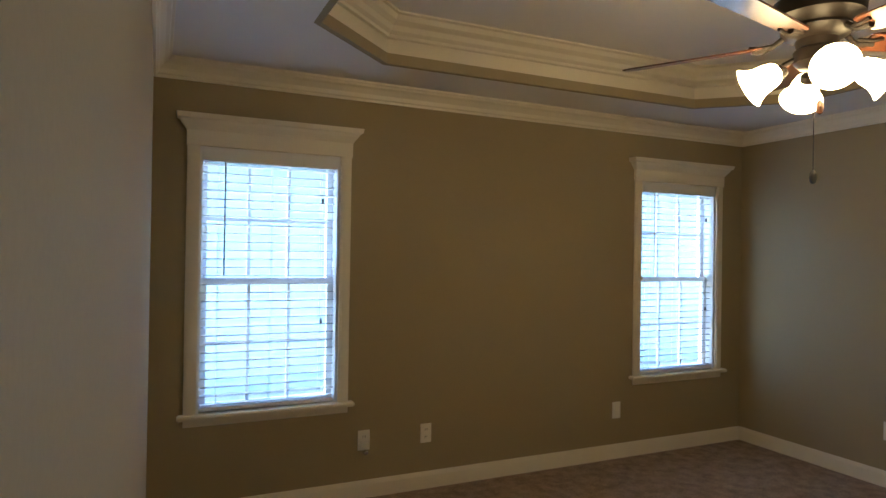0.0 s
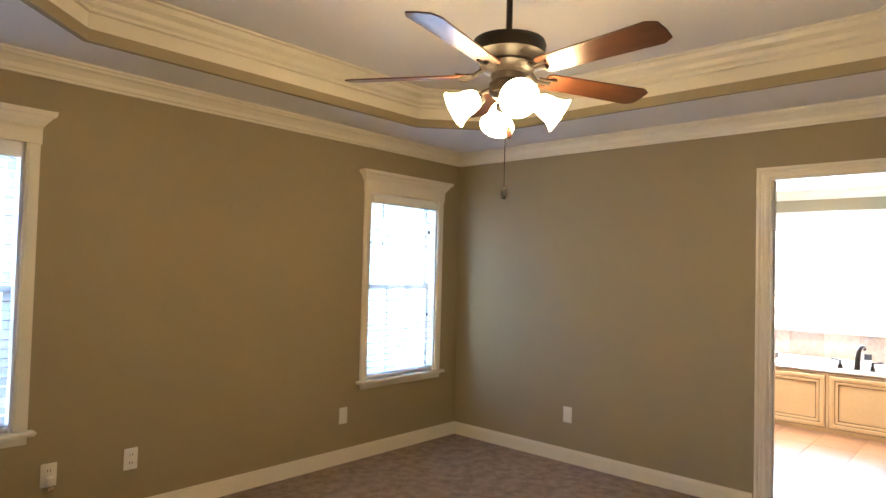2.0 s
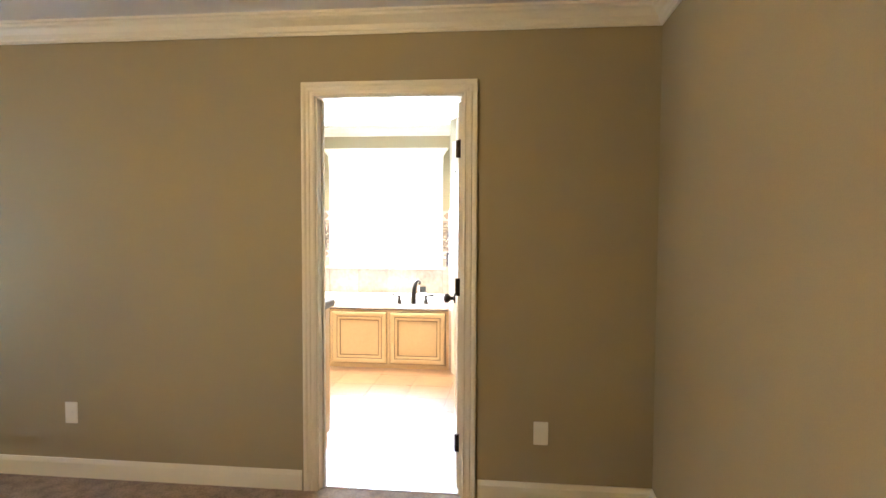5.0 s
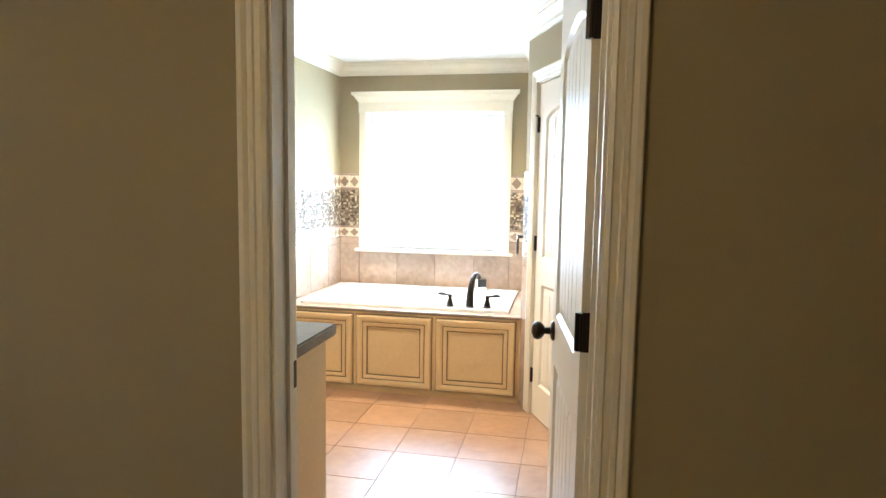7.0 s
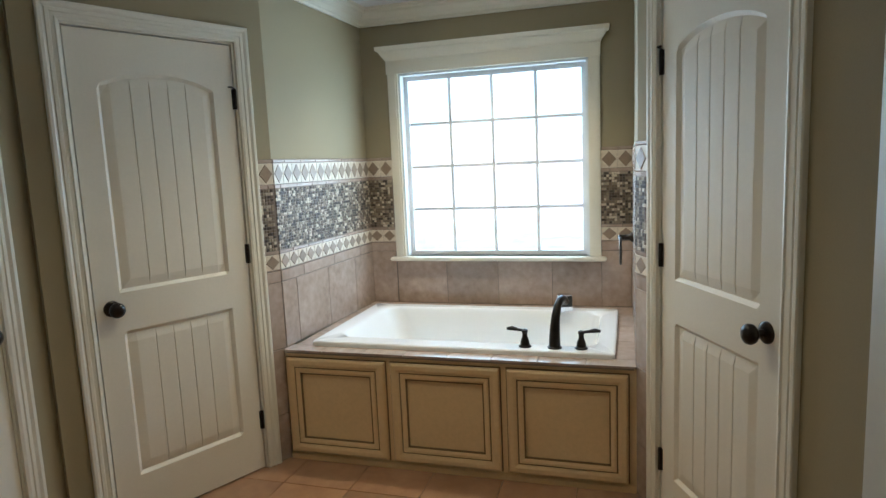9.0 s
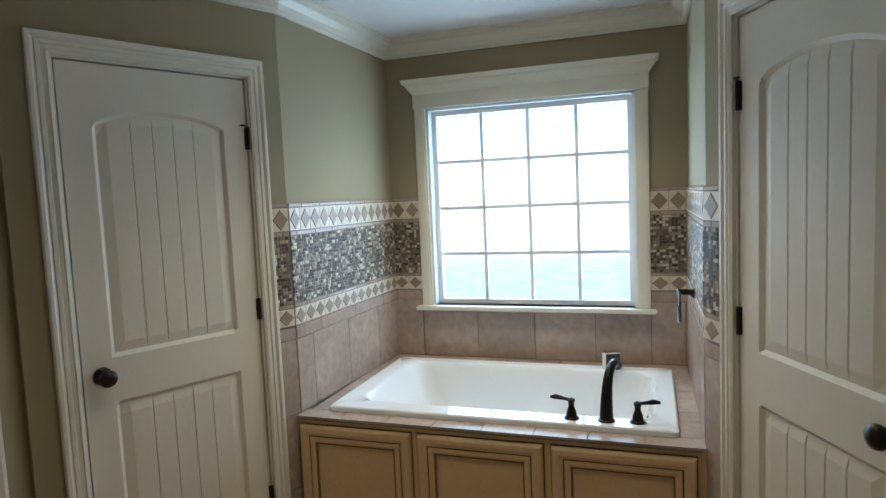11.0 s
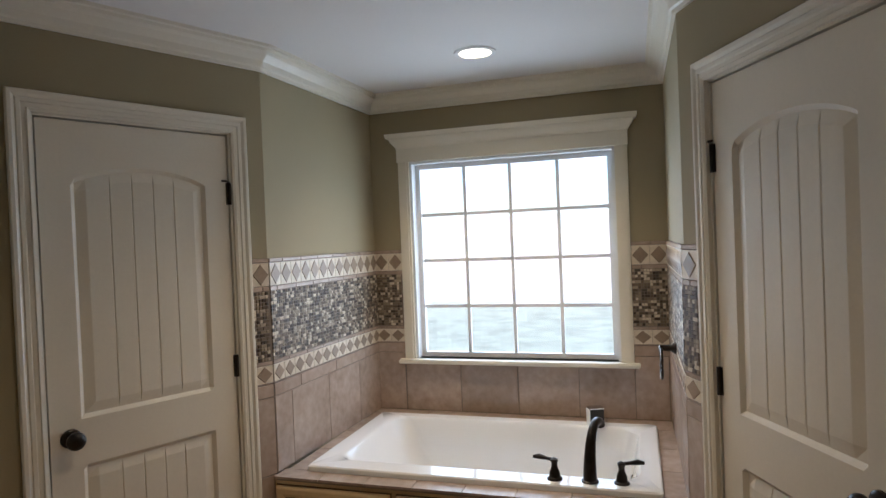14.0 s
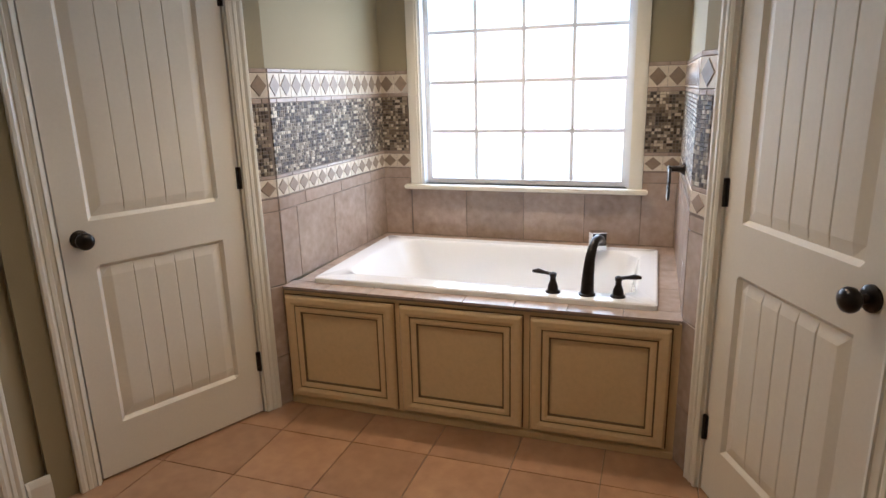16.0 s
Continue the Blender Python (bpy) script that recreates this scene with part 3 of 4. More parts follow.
# ---- bedroom things ----
def ceiling_fan(x, y):
    ob = thing("ceiling_fan", pose(x, y, CTRAY), "dark bronze ceiling fan with walnut blades and four lit shades", "ceiling fan")
    part("canopy", lathe(bmesh.new(), [(0.065, 0.0), (0.065, -0.02), (0.05, -0.045), (0.018, -0.06)], 24), FANB, ob, "", True)
    part("downrod", tube(bmesh.new(), [(0, 0, -0.05), (0, 0, -0.30)], 0.013, 12), FANB, ob)
    part("motor_housing", lathe(bmesh.new(), [(0.02, -0.285), (0.03, -0.30), (0.10, -0.305), (0.145, -0.318), (0.152, -0.335), (0.148, -0.375), (0.125, -0.39), (0.115, -0.41), (0.118, -0.42),
                                              (0.10, -0.44), (0.07, -0.452), (0.065, -0.48), (0.075, -0.49), (0.075, -0.53), (0.055, -0.55), (0.02, -0.56)], 32), FANB, ob, "", True)
    for k in range(5):
        a = 48 + 72 * k
        rot = pose(0, 0, 0, 0, 0, a)
        bm = bmesh.new()
        tube(bm, [(0.09, 0, -0.415), (0.14, 0.012, -0.455), (0.2, 0, -0.46)], [0.012, 0.009, 0.012], 8)
        tube(bm, [(0.14, -0.01, -0.45), (0.18, -0.03, -0.458), (0.215, -0.03, -0.452)], 0.007, 8)
        tube(bm, [(0.14, 0.01, -0.45), (0.18, 0.03, -0.458), (0.215, 0.03, -0.452)], 0.007, 8)
        bmesh.ops.transform(bm, matrix=rot, verts=bm.verts)
        arm = part("blade_arm", bm, FANB, ob, "", True)
        bm = bmesh.new()
        out = [(0.17, -0.045), (0.19, -0.055), (0.65, -0.07), (0.685, -0.05), (0.69, 0.0), (0.685, 0.05), (0.65, 0.07), (0.19, 0.055), (0.17, 0.045)]
        lo, hi = [bm.verts.new((u, v, -0.003)) for u, v in out], [bm.verts.new((u, v, 0.003)) for u, v in out]
        bm.faces.new(lo)
        bm.faces.new(hi)
        for i in range(len(out)):
            bm.faces.new((lo[i], lo[(i + 1) % len(out)], hi[(i + 1) % len(out)], hi[i]))
        bl = part("blade", bm, BLADE, arm, "glossy reddish walnut blade")
        bl.matrix_local = rot @ pose(0, 0, -0.452, -13, 0, 0)
    for k in range(4):
        m = pose(0, 0, -0.53, 0, 0, 48 + 90 * k)
        bm = tube(bmesh.new(), [(0.03, 0, 0.0), (0.075, 0, 0.012), (0.105, 0, -0.002), (0.115, 0, -0.022)], 0.01, 10)
        lathe(bm, [(0.012, 0.02), (0.026, 0.012), (0.028, -0.012), (0.02, -0.016)], 16, pose(0.118, 0, -0.025, 0, -40, 0))
        bmesh.ops.transform(bm, matrix=m, verts=bm.verts)
        li = part("lamp_arm", bm, FANB, ob, "", True)
        bm = lathe(bmesh.new(), [(0.027, 0.0), (0.038, -0.012), (0.046, -0.04), (0.05, -0.07), (0.062, -0.095), (0.073, -0.108), (0.07, -0.108), (0.05, -0.085), (0.03, -0.06)], 24,
                   m @ pose(0.122, 0, -0.022, 0, -60, 0) @ Matrix.Scale(1.04, 4))
        part("shade", bm, SHADE, li, "lit frosted glass bell shade", True)
    for nm, dx, z1 in (("pull_chain", 0.03, -0.91), ("short_chain", -0.04, -0.68)):
        ch = part(nm, tube(bmesh.new(), [(dx, dx, -0.54), (dx, dx, z1)], 0.0016, 6), FANB, ob)
        part("fob", lathe(bmesh.new(), [(0.003, 0.004), (0.011, -0.006), (0.013, -0.025), (0.009, -0.042), (0.003, -0.046)], 12, pose(dx, dx, z1)), DARKSLOT if dx > 0 else BLADE, ch, "", True)


ceiling_fan(2.352, 1.552)


def outlet(m, kind):
    lab = {"duplex": "white duplex wall outlet", "blank": "white wall jack plate", "switch": "white double light switch plate"}[kind]
    ob = thing("light_switch" if kind == "switch" else "wall_outlet", m, lab, "switch" if kind == "switch" else "outlet", "wall plates")
    w = 0.058 if kind == "switch" else 0.036
    part("plate", boxes(((-w, -0.006, -0.058), (w, 0, 0.058)), bevel=0.002), PLATE, ob)
    if kind == "duplex":
        for z in (-0.022, 0.022):
            r = part("receptacle", boxes(((-0.016, -0.008, z - 0.014), (0.016, -0.005, z + 0.014)), bevel=0.0012), PLATE, ob)
            part("slot", boxes(((-0.008, -0.0085, z - 0.006), (-0.005, -0.0075, z + 0.006)), ((0.005, -0.0085, z - 0.006), (0.008, -0.0075, z + 0.006))), DARKSLOT, r)
    elif kind == "switch":
        for x in (-0.025, 0.025):
            part("toggle", boxes(((x - 0.005, -0.018, -0.01), (x + 0.005, -0.005, 0.008)), bevel=0.001), PLATE, ob)
    else:
        part("jack", boxes(((-0.009, -0.008, -0.009), (0.009, -0.005, 0.009)), bevel=0.001), PLATE, ob)
    return ob


outlet(pose(1.749, NY, 0.352), "duplex")
outlet(pose(1.355, NY, 0.352), "duplex")
outlet(pose(3.219, NY, 0.357), "blank")
outlet(pose(NX, 2.482, 0.369, 0, 0, -90), "blank")
outlet(pose(NX, -0.022, 0.368, 0, 0, -90), "blank")
outlet(pose(WX, 0.345, 1.29, 0, 0, 90), "switch")
nl = thing("night_light", pose(1.36, NY - 0.009, 0.325), "small plug-in night light in a wall outlet", "night light")
part("plug_body", boxes(((-0.018, -0.03, -0.02), (0.018, 0, 0.022)), bevel=0.005), PLATE, nl)
part("lens", lathe(bmesh.new(), [(0.012, 0.0), (0.017, -0.012), (0.016, -0.028), (0.008, -0.036)], 14, pose(0, -0.018, -0.018)), CHROME, nl, "clear shiny lens", True)


# ---- bathroom things ----
def panel_door(name, w, h, parent):
    """Raised-frame cabinet panel; x 0 to w, z 0 to h, face to -y."""
    f = part(name, sweep(bmesh.new(), [(0, 0), (0, h), (w, h), (w, 0)], [(0.0, 0.0), (0.0, 0.014), (0.004, 0.021), (0.010, 0.025), (0.028, 0.025), (0.043, 0.02), (0.043, 0.012), (0.049, 0.012), (0.05, 0.02), (0.062, 0.02), (0.073, 0.016), (0.078, 0.006), (0.078, 0.0)], True, "xz"),
             CAB, parent)
    # two glaze lines in the grooves; the last, outside the panel, is painted shade
    for o, s, dp in ((0.043, 0.0065, 0.0145), (0.0725, 0.007, 0.0155), (-0.005, 0.006, 0.0035)):
        part("glaze_and_shade_line", sweep(bmesh.new(), [(o, o), (o, h - o), (w - o, h - o), (w - o, o)], [(0.0, 0.0), (0.0, dp), (s, dp), (s, 0.0)], True, "xz"), GLAZE_SHADE, f, "brown lines of groove glaze and painted shade round the panel")
    part("field", boxes(((0.0775, -0.007, 0.0775), (w - 0.0775, 0, h - 0.0775))), CAB, f)
    return f


TF, DZ = 7.11, 0.572
surround = thing("tub_cabinet", pose(TF, 2.395, 0, 0, 0, -90), "glazed cream cabinet front with three panels under a bathtub", "cabinet")
part("body", boxes(((0, 0, 0.0), (1.675, 0.05, DZ - 0.02))), CAB, surround)
for x in (0.012, 0.564, 1.12):
    p = panel_door("panel", 0.522, 0.485, surround)
    p.location = (x, 0, 0.045)
part("base_strip", boxes(((0, -0.012, 0.0), (1.675, 0, 0.032)), bevel=0.004), CAB, surround)


def tub(x0, y0, x1, y1, z):
    """Rectangular drop-in bathtub; rim at z."""
    ob = thing("bathtub", pose(0, 0, 0), "white rectangular drop-in acrylic bathtub in a tiled deck", "bathtub")
    bm, rings = bmesh.new(), []

    def ring(a, b, c, d, h, r, n=6):
        out = []
        for cx, cy, s in ((c - r, d - r, 0), (a + r, d - r, 1), (a + r, b + r, 2), (c - r, b + r, 3)):
            for k in range(n + 1):
                t = math.pi / 2 * (s + k / n)
                out.append(bm.verts.new((cx + r * math.cos(t), cy + r * math.sin(t), h)))
        return out
    sp = ((0, 0, 0, 0, -0.02, 0.02), (0, 0, 0, 0, 0.014, 0.02), (0.006, 0.006, -0.006, -0.006, 0.02, 0.02), (0.105, 0.075, -0.06, -0.075, 0.018, 0.10), (0.115, 0.09, -0.072, -0.10, 0.004, 0.10),
          (0.135, 0.11, -0.09, -0.17, -0.12, 0.10), (0.15, 0.13, -0.11, -0.30, -0.30, 0.10), (0.19, 0.18, -0.15, -0.38, -0.375, 0.10), (0.28, 0.30, -0.26, -0.5, -0.385, 0.08))
    for a, b, c, d, h, r in sp:
        rings.append(ring(x0 + a, y0 + b, x1 + c, y1 + d, z + h, r))
    for p, q in zip(rings, rings[1:]):
        for k in range(len(p)):
            bm.faces.new((p[k], p[(k + 1) % len(p)], q[(k + 1) % len(q)], q[k]))
    bm.faces.new(rings[-1])
    part("shell", bm, TUBW, ob, "", True)
    part("overflow", lathe(bmesh.new(), [(0.03, 0.0), (0.03, 0.006), (0.022, 0.01)], 20, pose((x0 + x1) / 2, y0 + 0.117, z - 0.11, -84)), CHROME, ob, "round chrome overflow plate", True)
    return ob


TX0, TX1, TY0, TY1 = 7.175, 8.03, 0.808, 2.28
tub(TX0, TY0, TX1, TY1, DZ + 0.004)


def faucet(x, y, z):
    ob = thing("tub_faucet", pose(x, y, z, 0, 0, -16), "tall arched dark bronze tub spout", "faucet")
    part("base", lathe(bmesh.new(), [(0.033, 0.0), (0.033, 0.006), (0.026, 0.01)], 20), BRONZE, ob, "", True)
    bm = tube(bmesh.new(), [(0, 0, 0.005), (0.002, 0, 0.05), (0.008, 0, 0.1), (0.02, 0, 0.145), (0.04, 0, 0.182), (0.068, 0, 0.205), (0.1, 0, 0.21), (0.128, 0, 0.2), (0.142, 0, 0.184)],
              [0.027, 0.025, 0.0225, 0.020, 0.018, 0.017, 0.017, 0.0175, 0.0175], 16)
    part("spout", bm, BRONZE, ob, "", True)


def handle(x, y, z, s):
    ob = thing("faucet_handle", pose(x, y, z), "dark bronze lever tub handle", "faucet handle", "tub handles")
    part("stem", lathe(bmesh.new(), [(0.03, 0.0), (0.03, 0.005), (0.022, 0.012), (0.02, 0.03), (0.012, 0.05), (0.012, 0.066), (0.015, 0.07), (0.015, 0.08), (0.004, 0.086)], 18), BRONZE, ob, "", True)
    part("lever", tube(bmesh.new(), [(0, 0, 0.076), (0.006, s * 0.03, 0.079), (0.008, s * 0.06, 0.084), (0.008, s * 0.085, 0.082)], [0.007, 0.007, 0.011, 0.006], 10), BRONZE, ob, "", True)


FZ = DZ + 0.022
faucet(7.24, 1.076, FZ)
handle(7.24, 1.212, FZ, 1)
handle(7.245, 0.957, FZ, -1)
tissue = thing("small_box", pose(7.97, 1.10, FZ, 0, 0, 22), "small chrome and black box on the tub rim", "box")
part("carton", boxes(((-0.03, -0.035, 0), (0.03, 0.035, 0.088)), bevel=0.003), DARKSLOT, tissue)
part("side_label", boxes(((-0.028, 0.035, 0.002), (0.028, 0.038, 0.085))), PLATE, tissue, "white side label")
part("front_band", boxes(((-0.033, -0.033, 0.002), (-0.03, 0.033, 0.026))), CHROME, tissue, "shiny silver band")
part("lid", boxes(((-0.031, -0.036, 0.088), (0.031, 0.036, 0.094)), bevel=0.002), CHROME, tissue, "shiny silver lid")

ring = thing("towel_ring", on_wall(BR, CR) @ pose(0.62, 0, 1.06), "dark bronze towel ring on the alcove tile", "towel ring")
part("post", lathe(bmesh.new(), [(0.026, 0.0), (0.024, 0.008), (0.014, 0.02), (0.012, 0.055), (0.015, 0.065), (0.006, 0.07)], 18, pose(0, -0.012, 0, 90)), BRONZE, ring, "", True)
part("ring", tube(bmesh.new(), [(0.065 * math.sin(2 * math.pi * k / 24), -0.072, -0.065 + 0.065 * math.cos(2 * math.pi * k / 24)) for k in range(25)], 0.006, 8), BRONZE, ring, "", True)

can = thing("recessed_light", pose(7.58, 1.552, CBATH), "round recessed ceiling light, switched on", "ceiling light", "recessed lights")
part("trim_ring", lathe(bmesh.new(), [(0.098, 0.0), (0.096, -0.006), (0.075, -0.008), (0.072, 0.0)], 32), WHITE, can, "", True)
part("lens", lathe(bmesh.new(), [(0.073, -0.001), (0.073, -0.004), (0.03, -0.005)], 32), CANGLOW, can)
# added unseen lamp that brightens the cabinet front and floor
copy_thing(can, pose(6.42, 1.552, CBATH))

van = thing("vanity_cabinet", pose(BX, 1.255, 0), "cream vanity cabinet against the wall", "vanity")
part("body", boxes(((0.004, 0, 0.09), (0.56, 1.5, 0.87)), ((0.004, 0, 0.0), (0.50, 1.5, 0.09)), bevel=0.002), CAB, van)
for y in (0.03, 0.39, 0.76, 1.13):
    p = panel_door("cabinet_door", 0.34, 0.62, van)
    p.matrix_local = pose(0.56, y, 0.14, 0, 0, 90)
top = thing("worktop", pose(BX, 1.235, 0.872), "dark grey mottled worktop on the vanity", "worktop")
part("slab", boxes(((0.003, 0, 0), (0.615, 1.55, 0.042)), bevel=0.006), COUNTER, top)
part("backsplash", boxes(((0.003, 0.0, 0.042), (0.022, 1.55, 0.14)), bevel=0.003), COUNTER, top)
sk = thing("sink", pose(BX + 0.375, 1.571, 0.915) @ Matrix.Diagonal((0.86, 1, 1, 1)), "oval bisque drop-in sink in the worktop", "sink")
part("basin", lathe(bmesh.new(), [(0.255, 0.0), (0.256, 0.012), (0.245, 0.022), (0.225, 0.02), (0.208, 0.008), (0.19, 0.004), (0.12, 0.0022), (0.03, 0.002)], 40), SINK, sk, "", True)
mir = thing("wall_mirror", pose(5.85, BS, 0.9, 0, 0, 180), "frameless wall mirror behind the door", "mirror")
part("silvered_glass", boxes(((0.0, -0.006, 0.0), (1.1, 0, 1.1)), bevel=0.001), MIRROR, mir)


# ---- outside ----
structure("ground", boxes(((-60, -60, -0.6), (70, 70, -0.45))), LAWN, "mown lawn around the house", "lawn")
house = thing("neighbour_house", pose(0, 8.8, -0.45), "pale blue sided neighbour house", "house")
bm = bmesh.new()
for k in range(20):
    box(bm, (-6, 0 + 0.0, 0.16 * k), (10, 0.2, 0.16 * k + 0.15))
    box(bm, (-6, 0.012, 0.16 * k + 0.15), (10, 0.2, 0.16 * k + 0.16))
part("wall", bm, SIDING, house)
part("roof", sweep(bmesh.new(), [(-6.5, -0.5), (10.5, -0.5)], [(0.0, 3.1), (0.0, 3.25), (-3.0, 4.9), (-3.0, 4.75)]), ROOFM, house)
for x in (-0.8, 4.2):
    wf = part("window", boxes(((x, -0.04, 1.0), (x + 0.08, 0, 2.5)), ((x + 0.9, -0.04, 1.0), (x + 0.98, 0, 2.5)), ((x, -0.04, 2.42), (x + 0.98, 0, 2.5)), ((x, -0.04, 1.0), (x + 0.98, 0, 1.08)), ((x, -0.03, 1.72), (x + 0.98, 0, 1.78))), WHITE, house)
    part("pane", boxes(((x + 0.05, -0.015, 1.05), (x + 0.93, -0.005, 2.45))), CHROME, wf)
fence = structure("backdrop_brick_wall", boxes(((24, -20, -0.45), (24.3, 20, 2.2))), BRICK, "distant pinkish brick wall beyond the lawn", "wall")


# ---- tile ----
TH = 0.009
ALC = (("north", CL, BL, 0.0), ("east", BL, BR, 0.0), ("south", BR, CR, 0.0), ("return_north", (CL[0] - 0.085 * 0.91, CL[1] + 0.085 * 0.415), CL, 1.0), ("return_south", CR, (CR[0] - 0.10 * 0.91, CR[1] - 0.10 * 0.415), 1.0))


def unit(name, dx, dz, dy, material, bev=0.0015):
    bm = bmesh.new()
    lo = [bm.verts.new((x, 0, z)) for x, z in ((0, 0), (dx, 0), (dx, dz), (0, dz))]
    hi = [bm.verts.new((x, -dy, z)) for x, z in ((bev, bev), (dx - bev, bev), (dx - bev, dz - bev), (bev, dz - bev))]
    bm.faces.new(hi)
    for k in range(4):
        bm.faces.new((lo[k], lo[(k + 1) % 4], hi[(k + 1) % 4], hi[k]))
    bmesh.ops.recalc_face_normals(bm, faces=bm.faces)
    me = bpy.data.meshes.new(name)
    bm.to_mesh(me)
    bm.free()
    me.materials.append(material)
    return me


cache = {}


def piece(name, parent, x, z, dx, dz, dy, material, y=0.0):
    key = (name, round(dx, 3), round(dz, 3), material.name)
    if key not in cache:
        cache[key] = unit(name, dx, dz, dy, material)
    ob = new(name, cache[key])
    ob.parent = parent
    ob.location = (x, y, z)
    return ob


def diamond_mesh(p, h):
    bm = bmesh.new()
    a, b = p * 0.46, h * 0.47
    lo = [bm.verts.new((x, 0, z)) for x, z in ((-a, 0), (0, -b), (a, 0), (0, b))]
    hi = [bm.verts.new((x * 0.93, -0.003, z * 0.93)) for x, z in ((-a, 0), (0, -b), (a, 0), (0, b))]
    bm.faces.new(hi)
    for k in range(4):
        bm.faces.new((lo[k], lo[(k + 1) % 4], hi[(k + 1) % 4], hi[k]))
    bmesh.ops.recalc_face_normals(bm, faces=bm.faces)
    me = bpy.data.meshes.new("diamond")
    bm.to_mesh(me)
    bm.free()
    me.materials.append(DIAM)
    return me


DM = diamond_mesh(0.078, 0.082)
chip_me = [unit("chip", 0.0133, 0.0133, 0.004, MOSAIC, 0.001), unit("chip", 0.0282, 0.0133, 0.004, MOSAIC, 0.001)]
rng = random.Random(7)
chips_left = 300
for nm, p0, p1, low in ALC:
    L = math.hypot(p1[0] - p0[0], p1[1] - p0[1])
    m = on_wall(p0, p1)
    bed = bmesh.new()
    zlow = 0.0 if low else DZ
    back = nm == "east"
    wl, wr = BL[1] - BW[1] - 0.065, BL[1] - BW[0] + 0.065
    if back:
        for a, b, c, d_ in ((0, wl, zlow, 1.506), (wr, L, zlow, 1.506), (wl, wr, zlow, BZ0 - 0.024)):
            box(bed, (a, -0.006, c), (b, -0.0005, d_))
    else:
        box(bed, (0, -0.006, zlow), (L, -0.0005, 1.506))
    tw = thing("tile_panel_" + nm, m, "taupe tile wainscot with mosaic and diamond borders", "tile", kind="structure")
    part("grout", bed, GROUT, tw)
    segs = [(0.0, wl), (wr, L)] if back else [(0.0, L)]

    def strips(z0, z1, w, off, zone, material=STONE):
        for a, b in zone:
            x = a - off
            while x < b - 0.004:
                xa, xb = max(a, x), min(b, x + w)
                if xb - xa > 0.006:
                    piece("tile", tw, xa + 0.0015, z0 + 0.0015, xb - xa - 0.003, z1 - z0 - 0.003, TH - 0.006, material, -0.006)
                x += w
    full = [(0.0, L)]
    strips(1.487, 1.506, 0.15, 0.05, segs)
    strips(1.363, 1.385, 0.15, 0.1, segs)
    strips(1.045, 1.063, 0.15, 0.03, segs)
    strips(0.906, 0.962, 0.33, 0.12, segs)
    strips(0.962, 0.968, 0.33, 0.12, segs)
    if back:
        strips(DZ, 0.906, 0.33, 0.16, [(0.0, wl + 0.0)] + [(wr, L)])
        strips(DZ, BZ0 - 0.026, 0.33, 0.0, [(wl, wr)])
    else:
        strips(DZ, 0.906, 0.33, 0.2 if not low else 0.0, full)
    if low:
        strips(0.238, DZ, 0.33, 0.0, full)
        strips(0.0, 0.238, 0.33, 0.0, full)
    for z in (0.968, 1.385):
        h = 0.077 if z < 1.2 else 0.102
        for a, b in segs:
            n = max(1, round((b - a) / 0.08))
            w = (b - a) / n
            for k in range(n):
                piece("border_tile", tw, a + k * w + 0.0006, z + 0.0006, w - 0.0012, h - 0.0012, 0.003, IVORY, -0.006)
                dm = new("diamond", DM)
                dm.parent = tw
                dm.location = (a + (k + 0.5) * w, -0.0088, z + h / 2)
                dm.scale = (w / 0.08, 1, h / 0.086)
    verts, faces = [], []
    for r in range(20):
        z = 1.064 + r * 0.01495
        for a, b in segs:
            x = a + 0.0005
            while x < b - 0.01:
                long = rng.random() < 0.15 and x + 0.031 < b
                w = 0.0292 if long else 0.0143
                if x >= a - 0.001 and x + w <= b + 0.001:
                    if nm == "north" and chips_left > 0 and x < 0.5:
                        c = new("chip", chip_me[long])
                        c.parent = tw
                        c.location = (x + 0.001, -0.006, z + 0.001)
                        chips_left -= 1
                    else:
                        o = len(verts)
                        e = 0.001
                        verts += [(x + 0.001, -0.006, z + 0.001), (x + w, -0.006, z + 0.001), (x + w, -0.006, z + 0.0143), (x + 0.001, -0.006, z + 0.0143),
                                  (x + 0.002, -0.010, z + 0.002), (x + w - e, -0.010, z + 0.002), (x + w - e, -0.010, z + 0.0133), (x + 0.002, -0.010, z + 0.0133)]
                        faces += [(o + 4, o + 5, o + 6, o + 7)] + [(o + k, o + (k + 1) % 4, o + 4 + (k + 1) % 4, o + 4 + k) for k in range(4)]
                x += 0.0298 if long else 0.0149
    if verts:
        me = bpy.data.meshes.new("mosaic_chips")
        me.from_pydata(verts, [], faces)
        me.materials.append(MOSAIC)
        mo = new("mosaic_chips", me)
        mo.parent = tw
        tagged(mo, kind="stuff")

# tub deck
deck = thing("tub_deck", pose(0, 0, 0), "tiled ledge around the bathtub", "tub deck", kind="structure")
part("grout", boxes(((TF - 0.01, 0.73, DZ - 0.02), (TX0, 2.385, DZ - 0.008)), ((TX1, 0.73, DZ - 0.02), (8.18, 2.36, DZ - 0.008)), ((TX0, TY1, DZ - 0.02), (TX1, 2.36, DZ - 0.008)), ((TX0, 0.73, DZ - 0.02), (TX1, TY0, DZ - 0.008))), GROUT, deck)


def deck_tiles(x0, y0, x1, y1, nx, ny):
    for i in range(nx):
        for k in range(ny):
            a, b = x0 + (x1 - x0) * i / nx, y0 + (y1 - y0) * k / ny
            bm = boxes(((a + 0.0015, b + 0.0015, DZ - 0.01), (a + (x1 - x0) / nx - 0.0015, b + (y1 - y0) / ny - 0.0015, DZ)))
            part("tile", bm, STONE, deck)


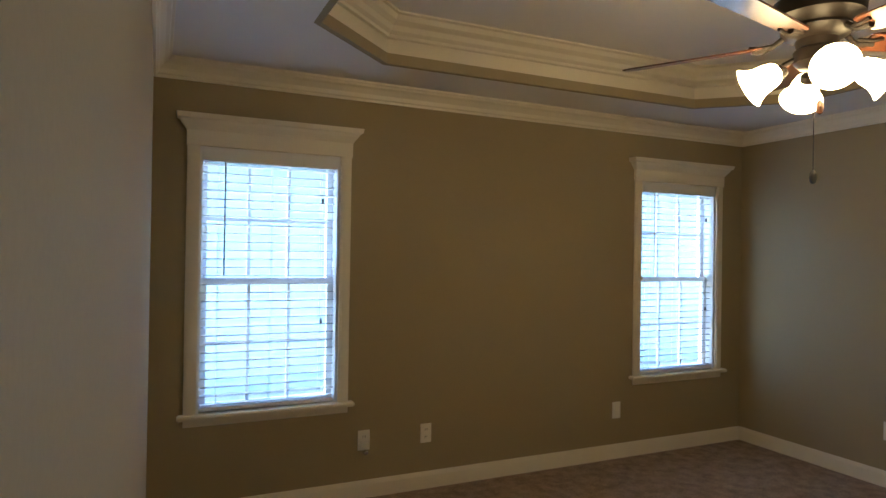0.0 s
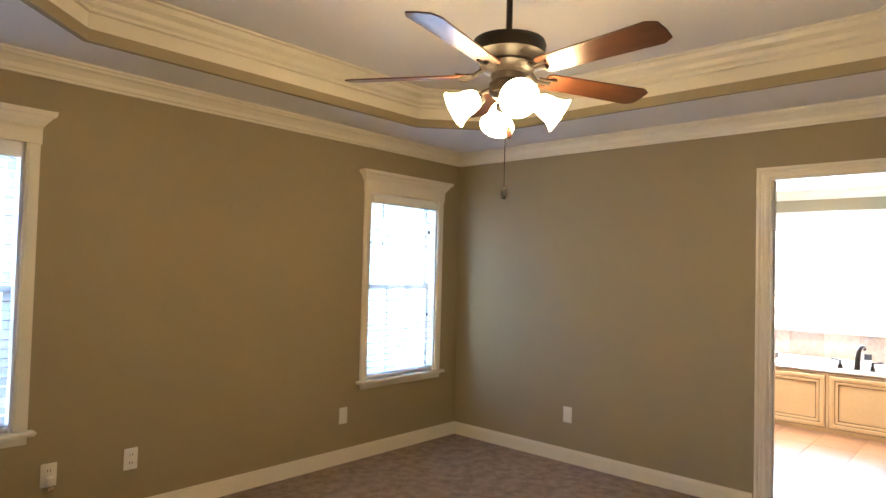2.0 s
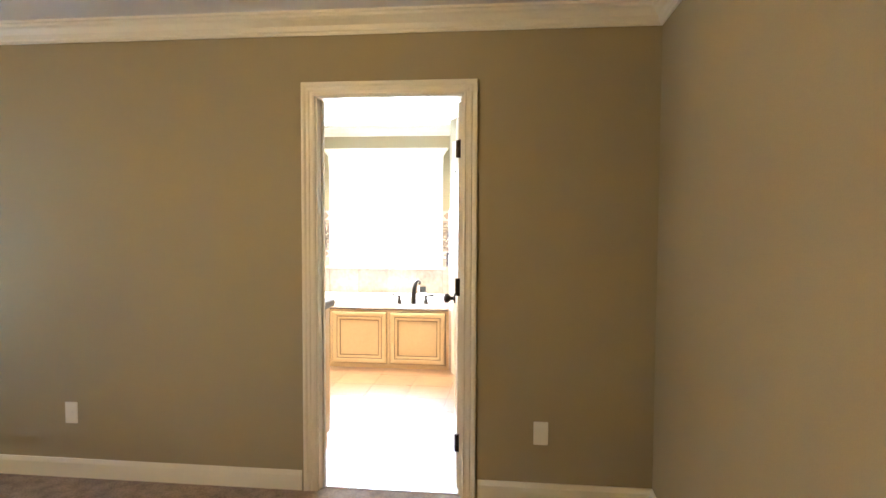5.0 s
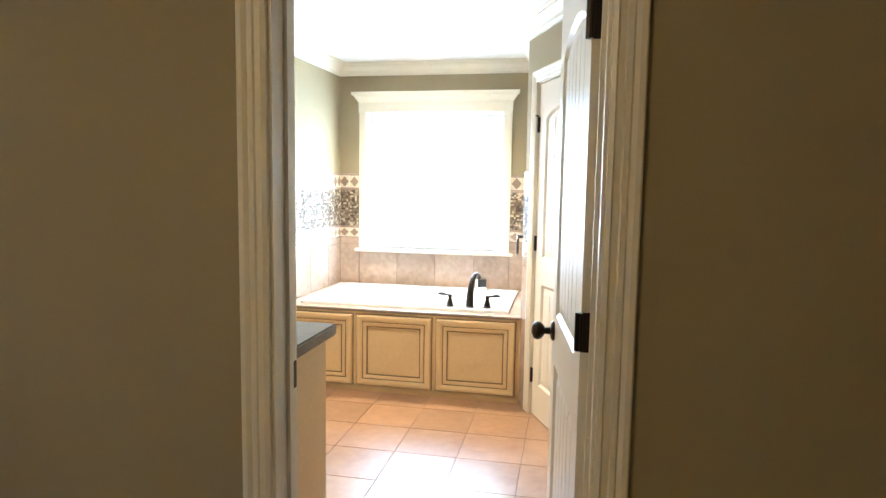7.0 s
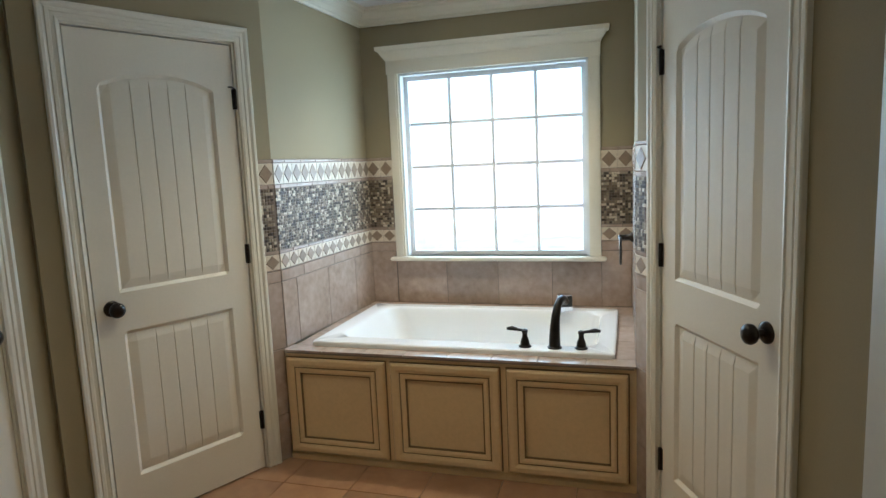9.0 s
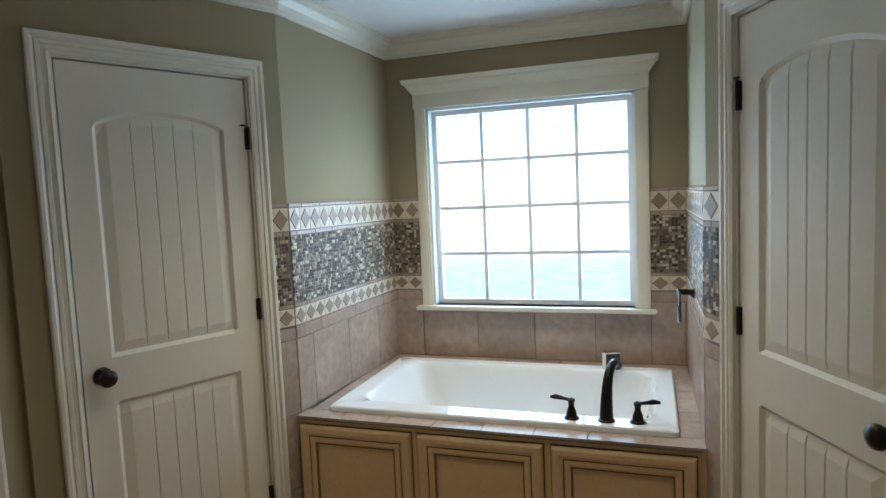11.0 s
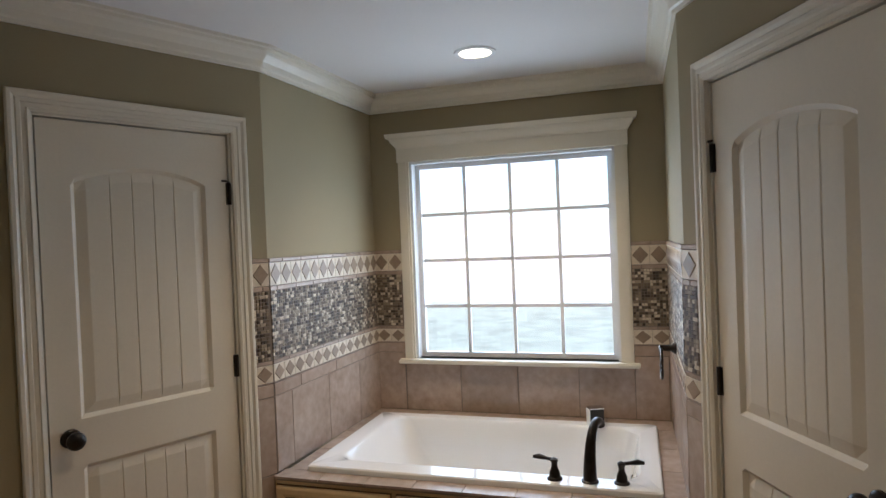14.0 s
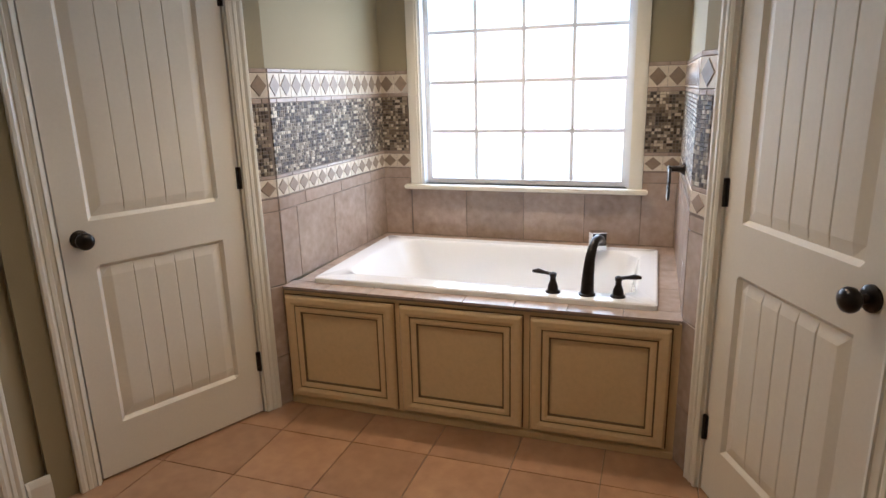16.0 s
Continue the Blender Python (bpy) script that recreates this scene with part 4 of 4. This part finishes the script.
deck_tiles(TF - 0.02, 0.720, TX0 + 0.01, 2.39, 1, 8)
deck_tiles(TX1 - 0.01, 0.73, 8.18, 2.36, 1, 5)
deck_tiles(TX0 + 0.01, 2.265, TX1 - 0.01, 2.37, 3, 1)
deck_tiles(TX0 + 0.01, 0.720, TX1 - 0.01, 0.815, 3, 1)

# bathroom floor tiles
floor_bed = bpy.data.objects["floor_bath"]
P = 0.3335
bmt = bmesh.new()
box(bmt, (0.002, 0.002, -0.006), (P - 0.002, P - 0.002, 0.0))
tile_ob = part("tile", bmt, FLOORT, floor_bed)
tile_ob.location = (4.532, -0.03, 0)
for i in range(8):
    for k in range(9):
        if i or k:
            o = new("tile", tile_ob.data)
            o.parent = floor_bed
            o.location = (4.532 + P * i, -0.03 + P * k, 0)
